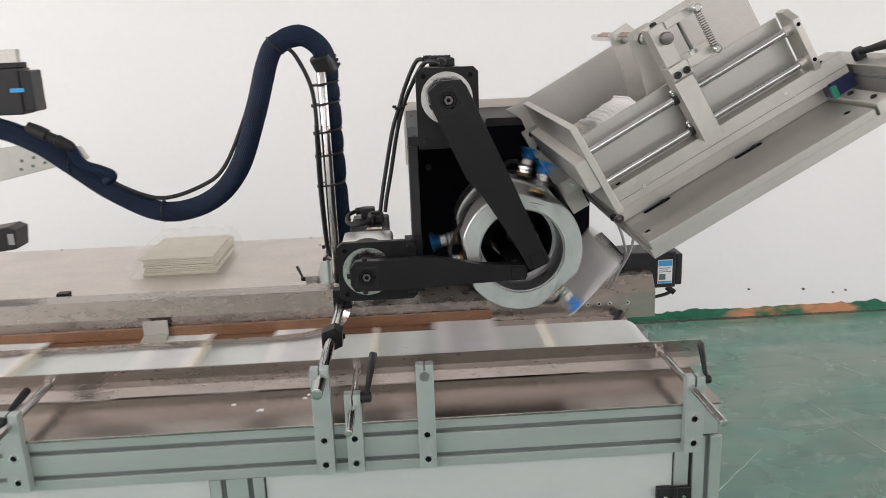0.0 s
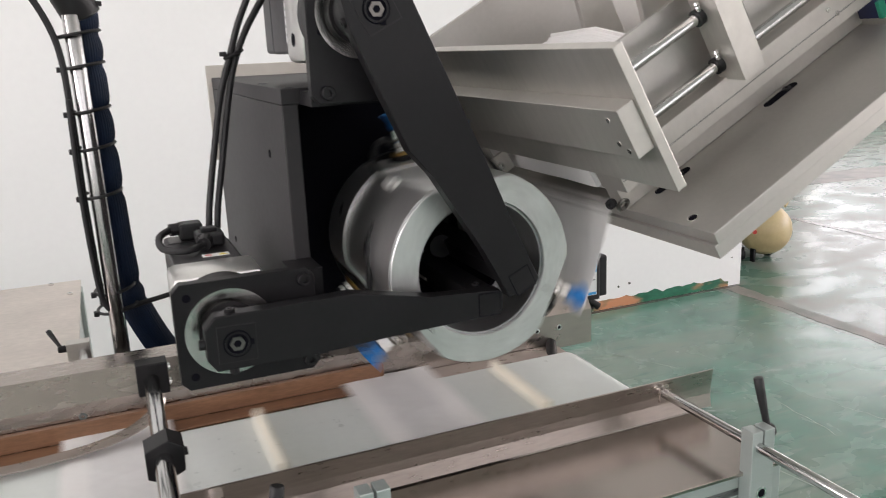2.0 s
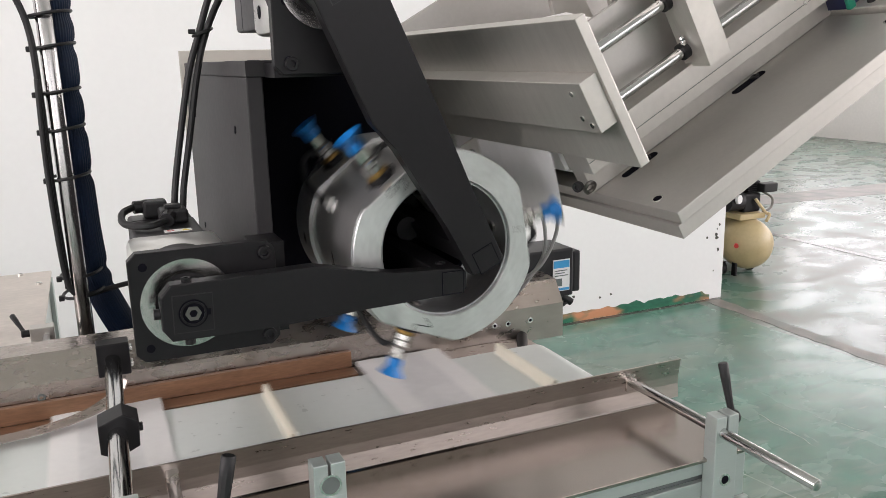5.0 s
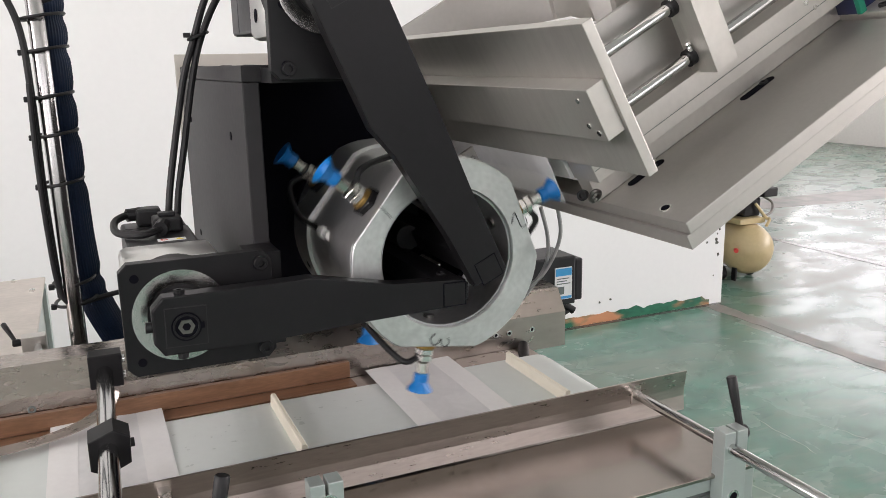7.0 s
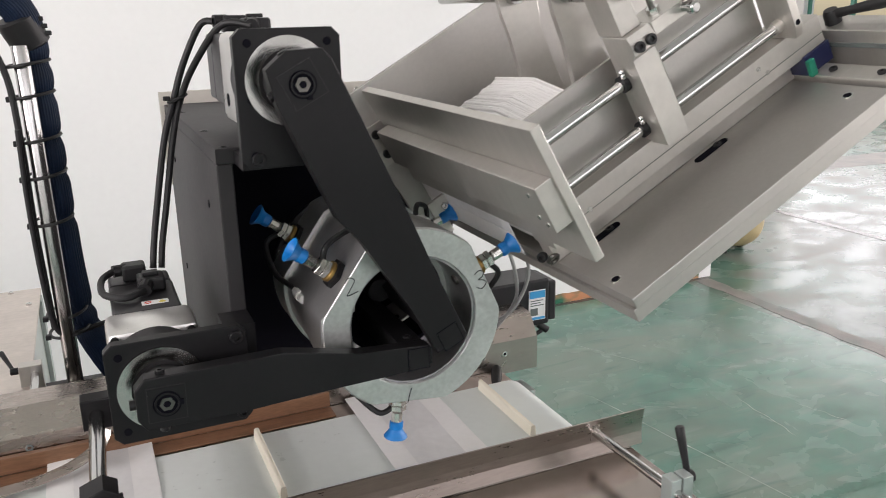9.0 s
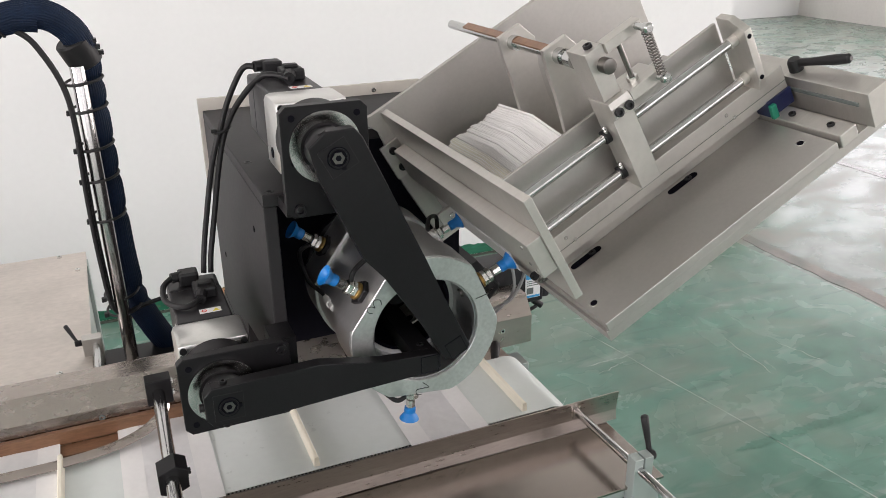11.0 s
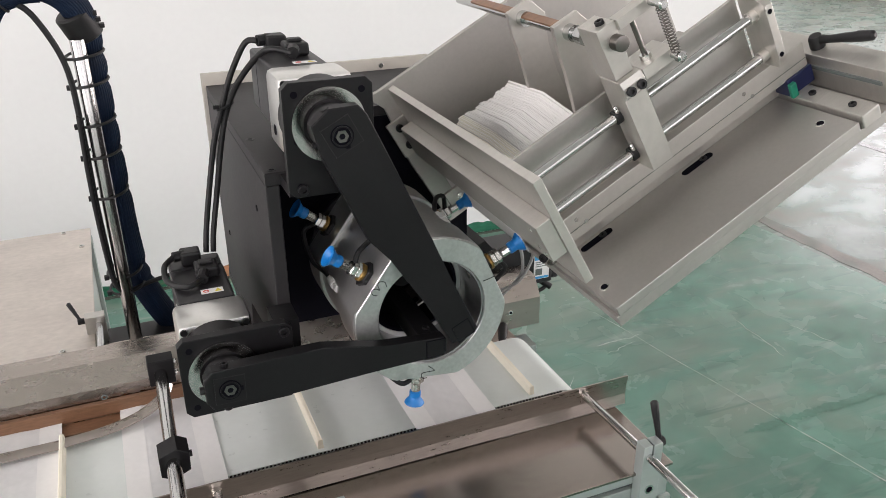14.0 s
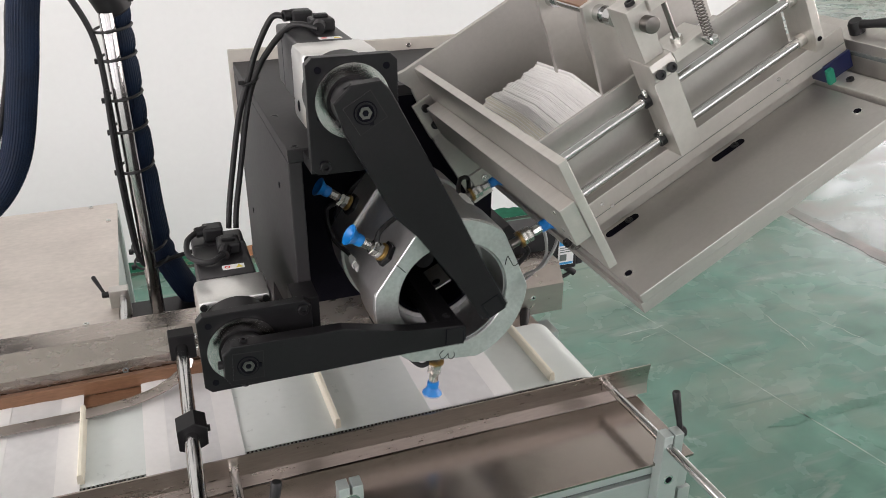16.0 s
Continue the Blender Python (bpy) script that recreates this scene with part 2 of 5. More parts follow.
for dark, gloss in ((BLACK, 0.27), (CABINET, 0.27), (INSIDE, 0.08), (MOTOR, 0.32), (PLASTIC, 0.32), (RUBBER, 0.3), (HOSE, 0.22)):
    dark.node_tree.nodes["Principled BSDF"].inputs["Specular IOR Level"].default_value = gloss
RIMPAINT = material("cream_rim_paint", (0.56, 0.53, 0.48), 0.55, 0.0, 0.05, 6, bump=0.05)
FLOOR = floor_material()
FLOORWORNGLARE = worn_glare_floor_material()


def let_light_through(m, share):
    """Thin paper: part of the light that falls on one side shows on the other."""
    t = m.node_tree
    b = t.nodes["Principled BSDF"]
    thin = t.nodes.new("ShaderNodeBsdfTranslucent")
    t.links.new(b.inputs["Base Color"].links[0].from_socket, thin.inputs["Color"])
    both = t.nodes.new("ShaderNodeMixShader")
    both.inputs[0].default_value = share
    t.links.new(b.outputs[0], both.inputs[1])
    t.links.new(thin.outputs[0], both.inputs[2])
    t.links.new(both.outputs[0], t.nodes["Material Output"].inputs["Surface"])


let_light_through(PAPER, 0.14)
let_light_through(GLASSINE, 0.22)


def turned_finish(m, amount):
    """Lathe marks: highlights that fan out round the y axis."""
    t = m.node_tree
    tan = t.nodes.new("ShaderNodeTangent")
    tan.direction_type, tan.axis = "RADIAL", "Y"
    b = t.nodes["Principled BSDF"]
    b.inputs["Anisotropic"].default_value = amount
    t.links.new(tan.outputs[0], b.inputs["Tangent"])


turned_finish(BOSS, 0.9)
BAREJOINT = material("bare_joint_filler", (0.20, 0.185, 0.165), 0.45, 0.0, 0.35, 7, bump=0.3, fine=70, second=(0.105, 0.125, 0.105), cover=0.46, soft=0.2)
PALESCUFF = material("pale_scuff", (0.42, 0.48, 0.44), 0.5, 0.0, 0.2, 8)
SKID = material("rubbed_dark_green", (0.082, 0.188, 0.142), 0.16, 0.0, 0.25, 9, bump=0.1)
GREYFLOOR = material("dark_grey_mark", (0.085, 0.085, 0.075), 0.25, 0.0, 0.2, 4, bump=0.2, fine=60)

# ---- mesh helpers ----


def thing(name, label, category, at=(0, 0, 0), turn=(0, 0, 0), group="", kind=""):
    ob = new(name)
    ob.empty_display_size = 0.05
    ob.matrix_basis = pose(*at, *turn)
    return tagged(ob, label, category, group, kind)


def base(ob):
    m = Matrix()
    while ob:
        m = ob.matrix_basis @ m
        ob = ob.parent
    return m


def part(name, bm, mat, parent, label="", local=False, smooth=False):
    """Link a bmesh, given in world metres (or, local, in its thing's space), as one mesh under a thing or part."""
    if parent and not local:
        bm.transform(base(parent).inverted())
    bmesh.ops.recalc_face_normals(bm, faces=bm.faces)
    me = bpy.data.meshes.new(name)
    if smooth:
        for f in bm.faces:
            f.smooth = True
        for e in bm.edges:
            if len(e.link_faces) == 2 and e.calc_face_angle(0) > 0.6:
                e.smooth = False
    bm.to_mesh(me)
    bm.free()
    me.materials.append(mat)
    ob = new(name, me)
    ob.parent = parent
    if label:
        ob["label"] = label
    return ob


def solo(name, bm, mat, label, category, group="", kind="", smooth=False):
    return tagged(part(name, bm, mat, None, smooth=smooth), label, category, group, kind)


def box(x0, x1, y0, y1, z0, z1, bevel=0.0, bm=None):
    bm = bm or bmesh.new()
    m = Matrix.LocRotScale(((x0 + x1) / 2, (y0 + y1) / 2, (z0 + z1) / 2), None, (abs(x1 - x0), abs(y1 - y0), abs(z1 - z0)))
    vs = bmesh.ops.create_cube(bm, size=1, matrix=m)["verts"]
    if bevel:
        es = list({e for v in vs for e in v.link_edges})
        bmesh.ops.bevel(bm, geom=es, offset=bevel, segments=2, profile=0.5, affect="EDGES")
    return bm


def cyl(p, q, r, seg=24, r2=None, bm=None, bevel=0.0):
    """A cylinder or cone from p to q."""
    bm = bm or bmesh.new()
    p, q = Vector(p), Vector(q)
    d = q - p
    m = Matrix.Translation((p + q) / 2) @ d.to_track_quat("Z", "Y").to_matrix().to_4x4()
    vs = bmesh.ops.create_cone(bm, cap_ends=True, segments=seg, radius1=r, radius2=r if r2 is None else r2, depth=d.length, matrix=m)["verts"]
    if bevel:
        es = [e for e in {e for v in vs for e in v.link_edges} if len(e.link_faces) == 2 and e.calc_face_angle(0) > 1.0]
        bmesh.ops.bevel(bm, geom=es, offset=bevel, segments=2, profile=0.5, affect="EDGES")
    return bm


def prism(outline, axis, a, b, bevel=0.0, bm=None):
    """An outline in the plane across an axis, drawn out from a to b. axis y: outline in (x, z); x: (y, z); z: (x, y)."""
    bm = bm or bmesh.new()

    def at(p, c):
        return (p[0], c, p[1]) if axis == "y" else (c, p[0], p[1]) if axis == "x" else (p[0], p[1], c)

    lo = [bm.verts.new(at(p, a)) for p in outline]
    hi = [bm.verts.new(at(p, b)) for p in outline]
    k = len(outline)
    fs = [bm.faces.new(lo), bm.faces.new(hi)]
    for i in range(k):
        bm.faces.new((lo[i], lo[(i + 1) % k], hi[(i + 1) % k], hi[i]))
    if bevel:
        es = list({e for f in fs for e in f.edges})
        bmesh.ops.bevel(bm, geom=es, offset=bevel, segments=2, profile=0.5, affect="EDGES")
    return bm


def ring(c, axis, r0, r1, a, b, seg=48, flats=(), bm=None, edge=0.0):
    """A tube round an axis through c from a to b, inner radius r0, outer r1, with flats (angle, distance) cut off its outside."""
    bm = bm or bmesh.new()

    def at(u, v, w):
        return (c[0] + u, w, c[2] + v) if axis == "y" else (w, c[1] + u, c[2] + v) if axis == "x" else (c[0] + u, c[1] + v, w)

    rows = []
    for i in range(seg):
        f = 2 * math.pi * i / seg
        r = r1
        for g, d in flats:
            cc = math.cos(f - radians(g))
            if cc > 0.2 and r * cc > d:
                r = d / cc
        rows.append([bm.verts.new(at(math.cos(f) * q, math.sin(f) * q, w)) for q, w in (((r0 + edge, a), (r - edge, a), (r, a + edge), (r, b), (r0, b), (r0, a + edge)) if edge else ((r0, a), (r, a), (r, b), (r0, b)))])
    k = len(rows[0])
    for i in range(seg):
        p, q = rows[i], rows[(i + 1) % seg]
        for j in range(k):
            bm.faces.new((p[j], q[j], q[(j + 1) % k], p[(j + 1) % k]))
    return bm


def smooth_path(pts, n=8):
    """Catmull-Rom points through pts."""
    pts = [Vector(p) for p in pts]
    out = []
    for i in range(len(pts) - 1):
        p0, p1, p2, p3 = pts[max(i - 1, 0)], pts[i], pts[i + 1], pts[min(i + 2, len(pts) - 1)]
        for j in range(n):
            t = j / n
            out.append(0.5 * ((2 * p1) + (p2 - p0) * t + (2 * p0 - 5 * p1 + 4 * p2 - p3) * t * t + (3 * p1 - p0 - 3 * p2 + p3) * t ** 3))
    return out + [pts[-1]]


def tube(pts, r, seg=12, n=8, bm=None, swell=None, rib=0.0):
    """A round tube along a smooth path."""
    bm = bm or bmesh.new()
    path = smooth_path(pts, n)
    up = Vector((0.13, 0.97, 0.2)).normalized()
    rings = []
    for i, p in enumerate(path):
        d = (path[min(i + 1, len(path) - 1)] - path[max(i - 1, 0)]).normalized()
        a = (up - d * up.dot(d)).normalized()
        up = a
        b = d.cross(a)
        rr = r * (swell(p) if swell else 1)
        rings.append([bm.verts.new(p + (a * math.cos(2 * math.pi * k / seg) + b * math.sin(2 * math.pi * k / seg)) * rr * (1 - rib * (k % 2))) for k in range(seg)])
    for p, q in zip(rings, rings[1:]):
        for k in range(seg):
            bm.faces.new((p[k], p[(k + 1) % seg], q[(k + 1) % seg], q[k]))
    bm.faces.new(rings[0])
    bm.faces.new(rings[-1])
    return bm


def lathe(rows, p, d, seg=20, bm=None):
    """A turned body: rows of (distance along d, radius) from p."""
    bm = bm or bmesh.new()
    p, d = Vector(p), Vector(d).normalized()
    q = d.to_track_quat("Z", "Y")
    a, b = q @ Vector((1, 0, 0)), q @ Vector((0, 1, 0))
    rings = [[bm.verts.new(p + d * s + (a * math.cos(2 * math.pi * k / seg) + b * math.sin(2 * math.pi * k / seg)) * r) for k in range(seg)] for s, r in rows]
    for x, y in zip(rings, rings[1:]):
        for k in range(seg):
            bm.faces.new((x[k], x[(k + 1) % seg], y[(k + 1) % seg], y[k]))
    bm.faces.new(rings[0])
    bm.faces.new(rings[-1])
    return bm


def screw_head(p, d, r, parent, mat=None, local=False, name="screw"):
    """A socket-head screw at p whose head stands out along d."""
    p, d = Vector(p), Vector(d).normalized()
    bm = lathe([(-0.002, r * 0.9), (0, r), (r * 0.7, r), (r * 0.8, r * 0.88), (r * 0.8, r * 0.5), (r * 0.3, r * 0.48)], p, d, 16)
    return part(name, bm, mat or PLASTIC, parent, local=local, smooth=True)

# ---- hall ----


def structure(name, bm, mat, label, category):
    return solo(name, bm, mat, label, category, kind="structure")


def wall_with_windows(name, axis, at, thick, a0, a1, top, holes, label):
    """A wall across an axis, with real openings (from, to, sill, head) along it."""
    bm = bmesh.new()

    def piece(u0, u1, z0, z1):
        if axis == "x":
            box(at, at + thick, u0, u1, z0, z1, bm=bm)
        else:
            box(u0, u1, at, at + thick, z0, z1, bm=bm)

    last = a0
    for u0, u1, z0, z1 in holes:
        piece(last, u0, 0, top)
        piece(u0, u1, 0, z0)
        piece(u0, u1, z1, top)
        last = u1
    piece(last, a1, 0, top)
    return structure(name, bm, STAINEDWALL if name == "wall_right" else WALL, label, "wall")


def window_unit(index, axis, at, u0, u1, z0, z1):
    w = thing("window_%d" % index, "tall factory window with green metal glazing bars", "window", kind="structure")

    def bar(name, ua, ub, za, zb):
        bm = box(at, at + 0.05, ua, ub, za, zb) if axis == "x" else box(ua, ub, at, at + 0.05, za, zb)
        part(name, bm, FRAMEGREEN, w)

    for i in range(5):
        u = u0 + (u1 - u0) * i / 4
        bar("window_frame", max(u0, u - 0.03), min(u1, u + 0.03), z0, z1)
    for i in range(3):
        z = z0 + (z1 - z0) * i / 2
        bar("window_frame", u0, u1, max(z0, z - 0.03), min(z1, z + 0.03))


ROOF = 4.4
structure("floor", prism([(-6.2, -5.3), (2.70, -5.3), (2.62, 2.8), (2.56, 3.846), (2.56, 10.2), (-6.2, 10.2)], "z", -0.15, 0.0), FLOOR, "worn glossy green epoxy factory floor", "floor")
# Paler slab: wear plus window glare put into its colour.
structure("floor_2", prism([(2.70, -5.3), (10.0, -5.3), (10.0, 10.2), (2.56, 10.2), (2.56, 3.846), (2.62, 2.8)], "z", -0.15, 0.0), FLOORWORNGLARE, "polished worn floor beyond the joint, window glare in its pale colour", "floor")
structure("ceiling", box(-6.2, 10.0, -5.3, 10.2, ROOF, ROOF + 0.15), CEIL, "plain white hall ceiling", "ceiling")
structure("wall_back", box(-6.0, 2.74, 3.85, 4.05, 0, ROOF), WALL, "smooth white painted wall behind the machine", "wall")
# Far, front and left openings are invented to hold the fill lamps.
FAR = [(x - 1.1, x + 1.1, 1.5, 3.7) for x in (4.4, 7.2)]
RIGHT = [(y - 1.5, y + 1.5, 1.0, 3.7) for y in (-2.4, 1.4, 5.0, 8.3)]
FRONT = [(x - 1.5, x + 1.5, 1.8, 3.7) for x in (-4.0, -0.2, 3.6)]
LEFT = [(y - 1.5, y + 1.5, 1.8, 3.7) for y in (-2.6, 1.2)]
wall_with_windows("wall_right", "x", 9.6, 0.2, -5.2, 10.0, ROOF, RIGHT, "scuffed white hall wall with a row of windows")
wall_with_windows("wall_far", "y", 10.0, 0.2, -6.0, 9.6, ROOF, FAR, "distant white hall wall with windows added for fill light")
wall_with_windows("wall_front", "y", -5.2, 0.2, -6.0, 9.6, ROOF, FRONT, "unseen white hall wall with high windows added for fill light")
wall_with_windows("wall_left", "x", -6.2, 0.2, -5.2, 10.0, ROOF, LEFT, "unseen white hall side wall with high windows added for fill light")
index = 0
for axis, at, holes in (("x", 9.68, RIGHT), ("y", -5.13, FRONT), ("x", -6.13, LEFT), ("y", 10.08, FAR)):
    for h in holes:
        index += 1
        window_unit(index, axis, at, *h)


def skirting():
    """The painted strip at the foot of the wall, with a ragged upper edge."""
    bm = bmesh.new()
    rng = random.Random(4)
    n = 240
    row = []
    for i in range(n + 1):
        x = -3.0 + (2.66 + 3.0) * i / n
        z = 0.046 + 0.014 * noise.noise((x * 4, 0, 0)) + 0.012 * noise.noise((x * 17, 3, 0)) + 0.004 * rng.uniform(-1, 1)
        if 0 < i < 2 or i > n - 2:
            z *= 0.7
        row.append([bm.verts.new((x, 3.846, 0.0025)), bm.verts.new((x, 3.846, z)), bm.verts.new((x, 3.8495, z)), bm.verts.new((x, 3.8495, 0.0025))])
    for p, q in zip(row, row[1:]):
        for j in range(3):
            bm.faces.new((p[j], q[j], q[j + 1], p[j + 1]))
    return bm


structure("baseboard", skirting(), BASEGREEN, "chipped green skirting paint with orange primer patches", "skirting")


def wall_chips():
    """Knocked-off paint near the corner of the wall."""
    bm = bmesh.new()
    rng = random.Random(11)
    for i in range(9):
        x, z, r = rng.uniform(2.60, 2.725), rng.choice((rng.uniform(0.10, 0.5), rng.uniform(0.1, 1.2))), rng.uniform(0.004, 0.013)
        ring_pts = [(x + math.cos(k * 0.9) * r * rng.uniform(0.5, 1.1), z + math.sin(k * 0.9) * r * rng.uniform(0.6, 1.4)) for k in range(7)]
        prism(ring_pts, "y", 3.8485, 3.8505, bm=bm)
    for i in range(6):
        x, z, r = rng.uniform(0.6, 2.5), rng.uniform(0.09, 0.16), rng.uniform(0.003, 0.009)
        ring_pts = [(x + math.cos(k * 0.9) * r * rng.uniform(0.5, 1.3), z + math.sin(k * 0.9) * r * rng.uniform(0.5, 1.0)) for k in range(7)]
        prism(ring_pts, "y", 3.8485, 3.8505, bm=bm)
    return bm


def floor_scratch(a, b, wide, seed):
    """A long, slightly wavering scratch with an uneven width that fades at its ends."""
    bm = bmesh.new()
    rng = random.Random(seed)
    row = []
    a, b = Vector((*a, 0)), Vector((*b, 0))
    side = Vector((-(b - a).y, (b - a).x, 0)).normalized()
    for i in range(61):
        c = a.lerp(b, i / 60) + side * 0.010 * noise.noise((i * 0.08, seed, 4))
        w = wide * rng.uniform(0.3, 1.3) * min(1, (i + 1) / 8, (61 - i) / 8)
        row.append([bm.verts.new(c + side * w + Vector((0, 0, 0.0012))), bm.verts.new(c - side * w + Vector((0, 0, 0.0012)))])
    for p, q in zip(row, row[1:]):
        bm.faces.new((p[0], p[1], q[1], q[0]))
    bmesh.ops.recalc_face_normals(bm, faces=bm.faces)
    return bm


def ragged_joint():
    """A bare strip of uneven width along the joint."""
    bm = bmesh.new()
    rng = random.Random(31)
    row = []
    for i in range(121):
        y = 3.835 - 4.8 * i / 120
        x = 2.665 + 0.012 * (3.835 - y) + 0.012 * noise.noise((y * 2.3, 0, 7))
        w = 0.040 + 0.014 * noise.noise((y * 6, 2, 0))
        a, b = x - w + rng.uniform(-0.005, 0.005), x + w + rng.uniform(-0.005, 0.005)
        row.append([bm.verts.new(p) for p in ((a, y, 0.0), (a, y, 0.0015), (b, y, 0.0015), (b, y, 0.0))])
    for p, q in zip(row, row[1:]):
        for j in range(3):
            bm.faces.new((p[j], p[j + 1], q[j + 1], q[j]))
    bm.faces.new(row[0])
    bm.faces.new(row[-1])
    return bm


structure("wall_chips", wall_chips(), GREYFLOOR, "small chips and stains in the wall paint", "wall damage")
structure("floor_joint", ragged_joint(), BAREJOINT, "bare grey concrete joint in the floor", "floor joint")
structure("floor_lane", prism([(4.82, 5.70), (6.18, 5.57), (9.4, 5.2), (9.4, 5.65), (6.70, 5.97), (5.17, 6.05)], "z", 0.0, 0.0015), BAREJOINT, "worn bare lane in the distant floor", "floor joint")
structure("floor_crack", prism([(4.06, 4.95), (4.075, 4.0), (4.09, 2.5), (4.12, 2.5), (4.13, 4.05), (4.11, 4.95)], "z", 0.0, 0.0015), GREYFLOOR, "narrow dark joint in the distant floor", "floor joint")
for i, (a, b, wide) in enumerate((((1.42, 2.98), (1.665, 1.70), 0.0020), ((1.29, 2.76), (1.49, 2.765), 0.0028), ((1.30, 2.70), (1.44, 2.735), 0.0018), ((1.874, 2.73), (1.857, 2.45), 0.0016), ((2.03, 2.62), (2.085, 2.44), 0.0018), ((0.86, 1.95), (1.32, 1.60), 0.0014), ((0.80, 2.30), (1.12, 2.62), 0.0016), ((1.10, 3.30), (1.40, 3.38), 0.0024), ((1.62, 3.40), (1.78, 3.10), 0.0016))):
    structure("floor_scratch", floor_scratch(a, b, wide, 21 + i), PALESCUFF, "thin pale scratch in the floor paint", "floor scratch")
for i, (a, b, wide) in enumerate((((1.43, 2.165), (2.02, 2.16), 0.016),)):
    structure("floor_mark", floor_scratch(a, b, wide, 51 + i), SKID, "dark green rubbed mark in the floor paint", "floor mark")
# Narrow dark grey strip where the floor meets the wall.
structure("floor_edge", box(-3.0, 2.72, 3.822, 3.846, 0.0, 0.002), GREYFLOOR, "narrow dark grey strip along the foot of the wall", "floor edge")
structure("trim", box(9.56, 9.60, -5.2, 10.0, 0.93, 0.985, 0.004), FRAMEGREEN, "green painted window ledge", "trim")

# ---- conveyor machine frame ----
BZ = 0.830          # belt top
PY = 1.352          # front face of the frame
XL = -2.75          # far end of the conveyor


def profile_bar(name, x0, x1, y0, y1, z0, z1, along, parent, wide_slots):
    """An extruded slotted bar: a body with shoulders either side of recessed slots on its front."""
    bm = bmesh.new()
    if along == "x":
        pieces, last = [], z0
        for s in wide_slots:
            pieces.append((last, s - 0.004))
            last = s + 0.004
        pieces.append((last, z1))
        for a, b in pieces:
            box(x0, x1, y0, y0 + 0.006, a, b, 0.0006, bm)
        bar = part(name, bm, PROFILE, parent)
        # Core in darker grey, painting the shade inside the slots.
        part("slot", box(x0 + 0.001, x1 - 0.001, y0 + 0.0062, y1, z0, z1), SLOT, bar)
    else:
        pieces, last = [], x0
        for s in wide_slots:
            pieces.append((last, s - 0.004))
            last = s + 0.004
        pieces.append((last, x1))
        for a, b in pieces:
            box(a, b, y0, y0 + 0.006, z0, z1, 0.0006, bm)
        bar = part(name, bm, PROFILE, parent)
        # Darker core again stands in for slot shade.
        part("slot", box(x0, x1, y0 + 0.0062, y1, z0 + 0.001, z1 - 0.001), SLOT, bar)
    return bar


frame_thing = thing("conveyor", "anodised aluminium profile conveyor frame with white panels", "machine frame", (-0.1, 1.5, 0))
profile_bar("front_beam", XL, 0.398, PY, PY + 0.04, 0.736, 0.816, "x", frame_thing, (0.756, 0.796))
part("beam_end", box(0.398, 0.4445, PY + 0.001, PY + 0.04, 0.764, 0.815, 0.001), PROFILE, frame_thing)
profile_bar("leg", 0.408, 0.452, PY, PY + 0.04, 0.0, 0.7605, "z", frame_thing, (0.430,))
profile_bar("leg", 0.380, 0.402, PY + 0.002, PY + 0.04, 0.0, 0.735, "z", frame_thing, ())
for x in (-0.33, -1.3, -2.2):
    profile_bar("leg", x, x + 0.08, PY, PY + 0.04, 0.0, 0.735, "z", frame_thing, (x + 0.02, x + 0.06))
for x0, x1 in ((-0.248, 0.378), (-1.218, -0.332), (-2.118, -1.302)):
    part("side_panel", box(x0, x1, PY + 0.006, PY + 0.012, 0.06, 0.7345, 0.001), WHITEPANEL, frame_thing, "white enclosure panel")
for y in (1.70, 2.40):
    for x in (-0.29, 0.40, -2.2):
        part("leg", box(x, x + 0.04, y, y + 0.04, 0.0, 0.735, 0.001), PROFILE, frame_thing)
part("rear_beam", box(XL, 0.44, 1.70, 1.74, 0.735, 0.80, 0.001), PROFILE, frame_thing)
part("cross_beam", box(0.40, 0.44, PY + 0.041, 1.699, 0.745, 0.785, 0.001), PROFILE, frame_thing)
hinge = part("hinge", box(0.352, 0.378, PY - 0.004, PY + 0.0055, 0.615, 0.678, 0.002), PLASTIC, frame_thing, "black plastic hinge")
part("hinge_leaf", box(0.383, 0.406, PY - 0.006, PY + 0.001, 0.612, 0.679, 0.002), PLASTIC, hinge)
part("hinge_pin", cyl((0.3805, PY - 0.004, 0.612), (0.3805, PY - 0.004, 0.679), 0.004, 12), PLASTIC, hinge, smooth=True)
for x in (0.365, 0.394):
    for z in (0.630, 0.662):
        screw_head((x, PY - 0.005, z), (0, -1, 0), 0.0028, hinge, ZINC)

deck = thing("front_deck_plate", "brushed stainless deck plate on the front beam", "deck plate", (0, 1.4, 0.818))
part("plate", box(XL, 0.444, PY - 0.006, 1.53, 0.8165, 0.8205, 0.0006), DECK, deck)


def front_rail():
    """The bent guide rail before the belt, hollow on the near side."""
    sec = [(1.4790, 0.8222), (1.4810, 0.8385), (1.4806, 0.850), (1.4775, 0.8695), (1.4756, 0.8693), (1.4786, 0.849), (1.4790, 0.8385), (1.4770, 0.8222)]
    return prism(sec, "x", XL, 0.4595)


rail = thing("front_guide_rail", "bent stainless guide rail along the belt with worn brushed face", "guide rail", (0, 1.48, 0.821))
part("rail", front_rail(), RAILSTEEL, rail)
for x in (-0.60, -0.107, 0.391):
    part("weld_tab", box(x - 0.006, x + 0.006, 1.4765, 1.481, 0.842, 0.8665, 0.001), STEEL, rail)


def rear_rail():
    sec = [(1.738, 0.816), (1.738, 0.867), (1.760, 0.897), (1.80, 0.899), (1.80, 0.896), (1.763, 0.894), (1.741, 0.866), (1.741, 0.816)]
    return prism(sec, "x", XL, 0.464)


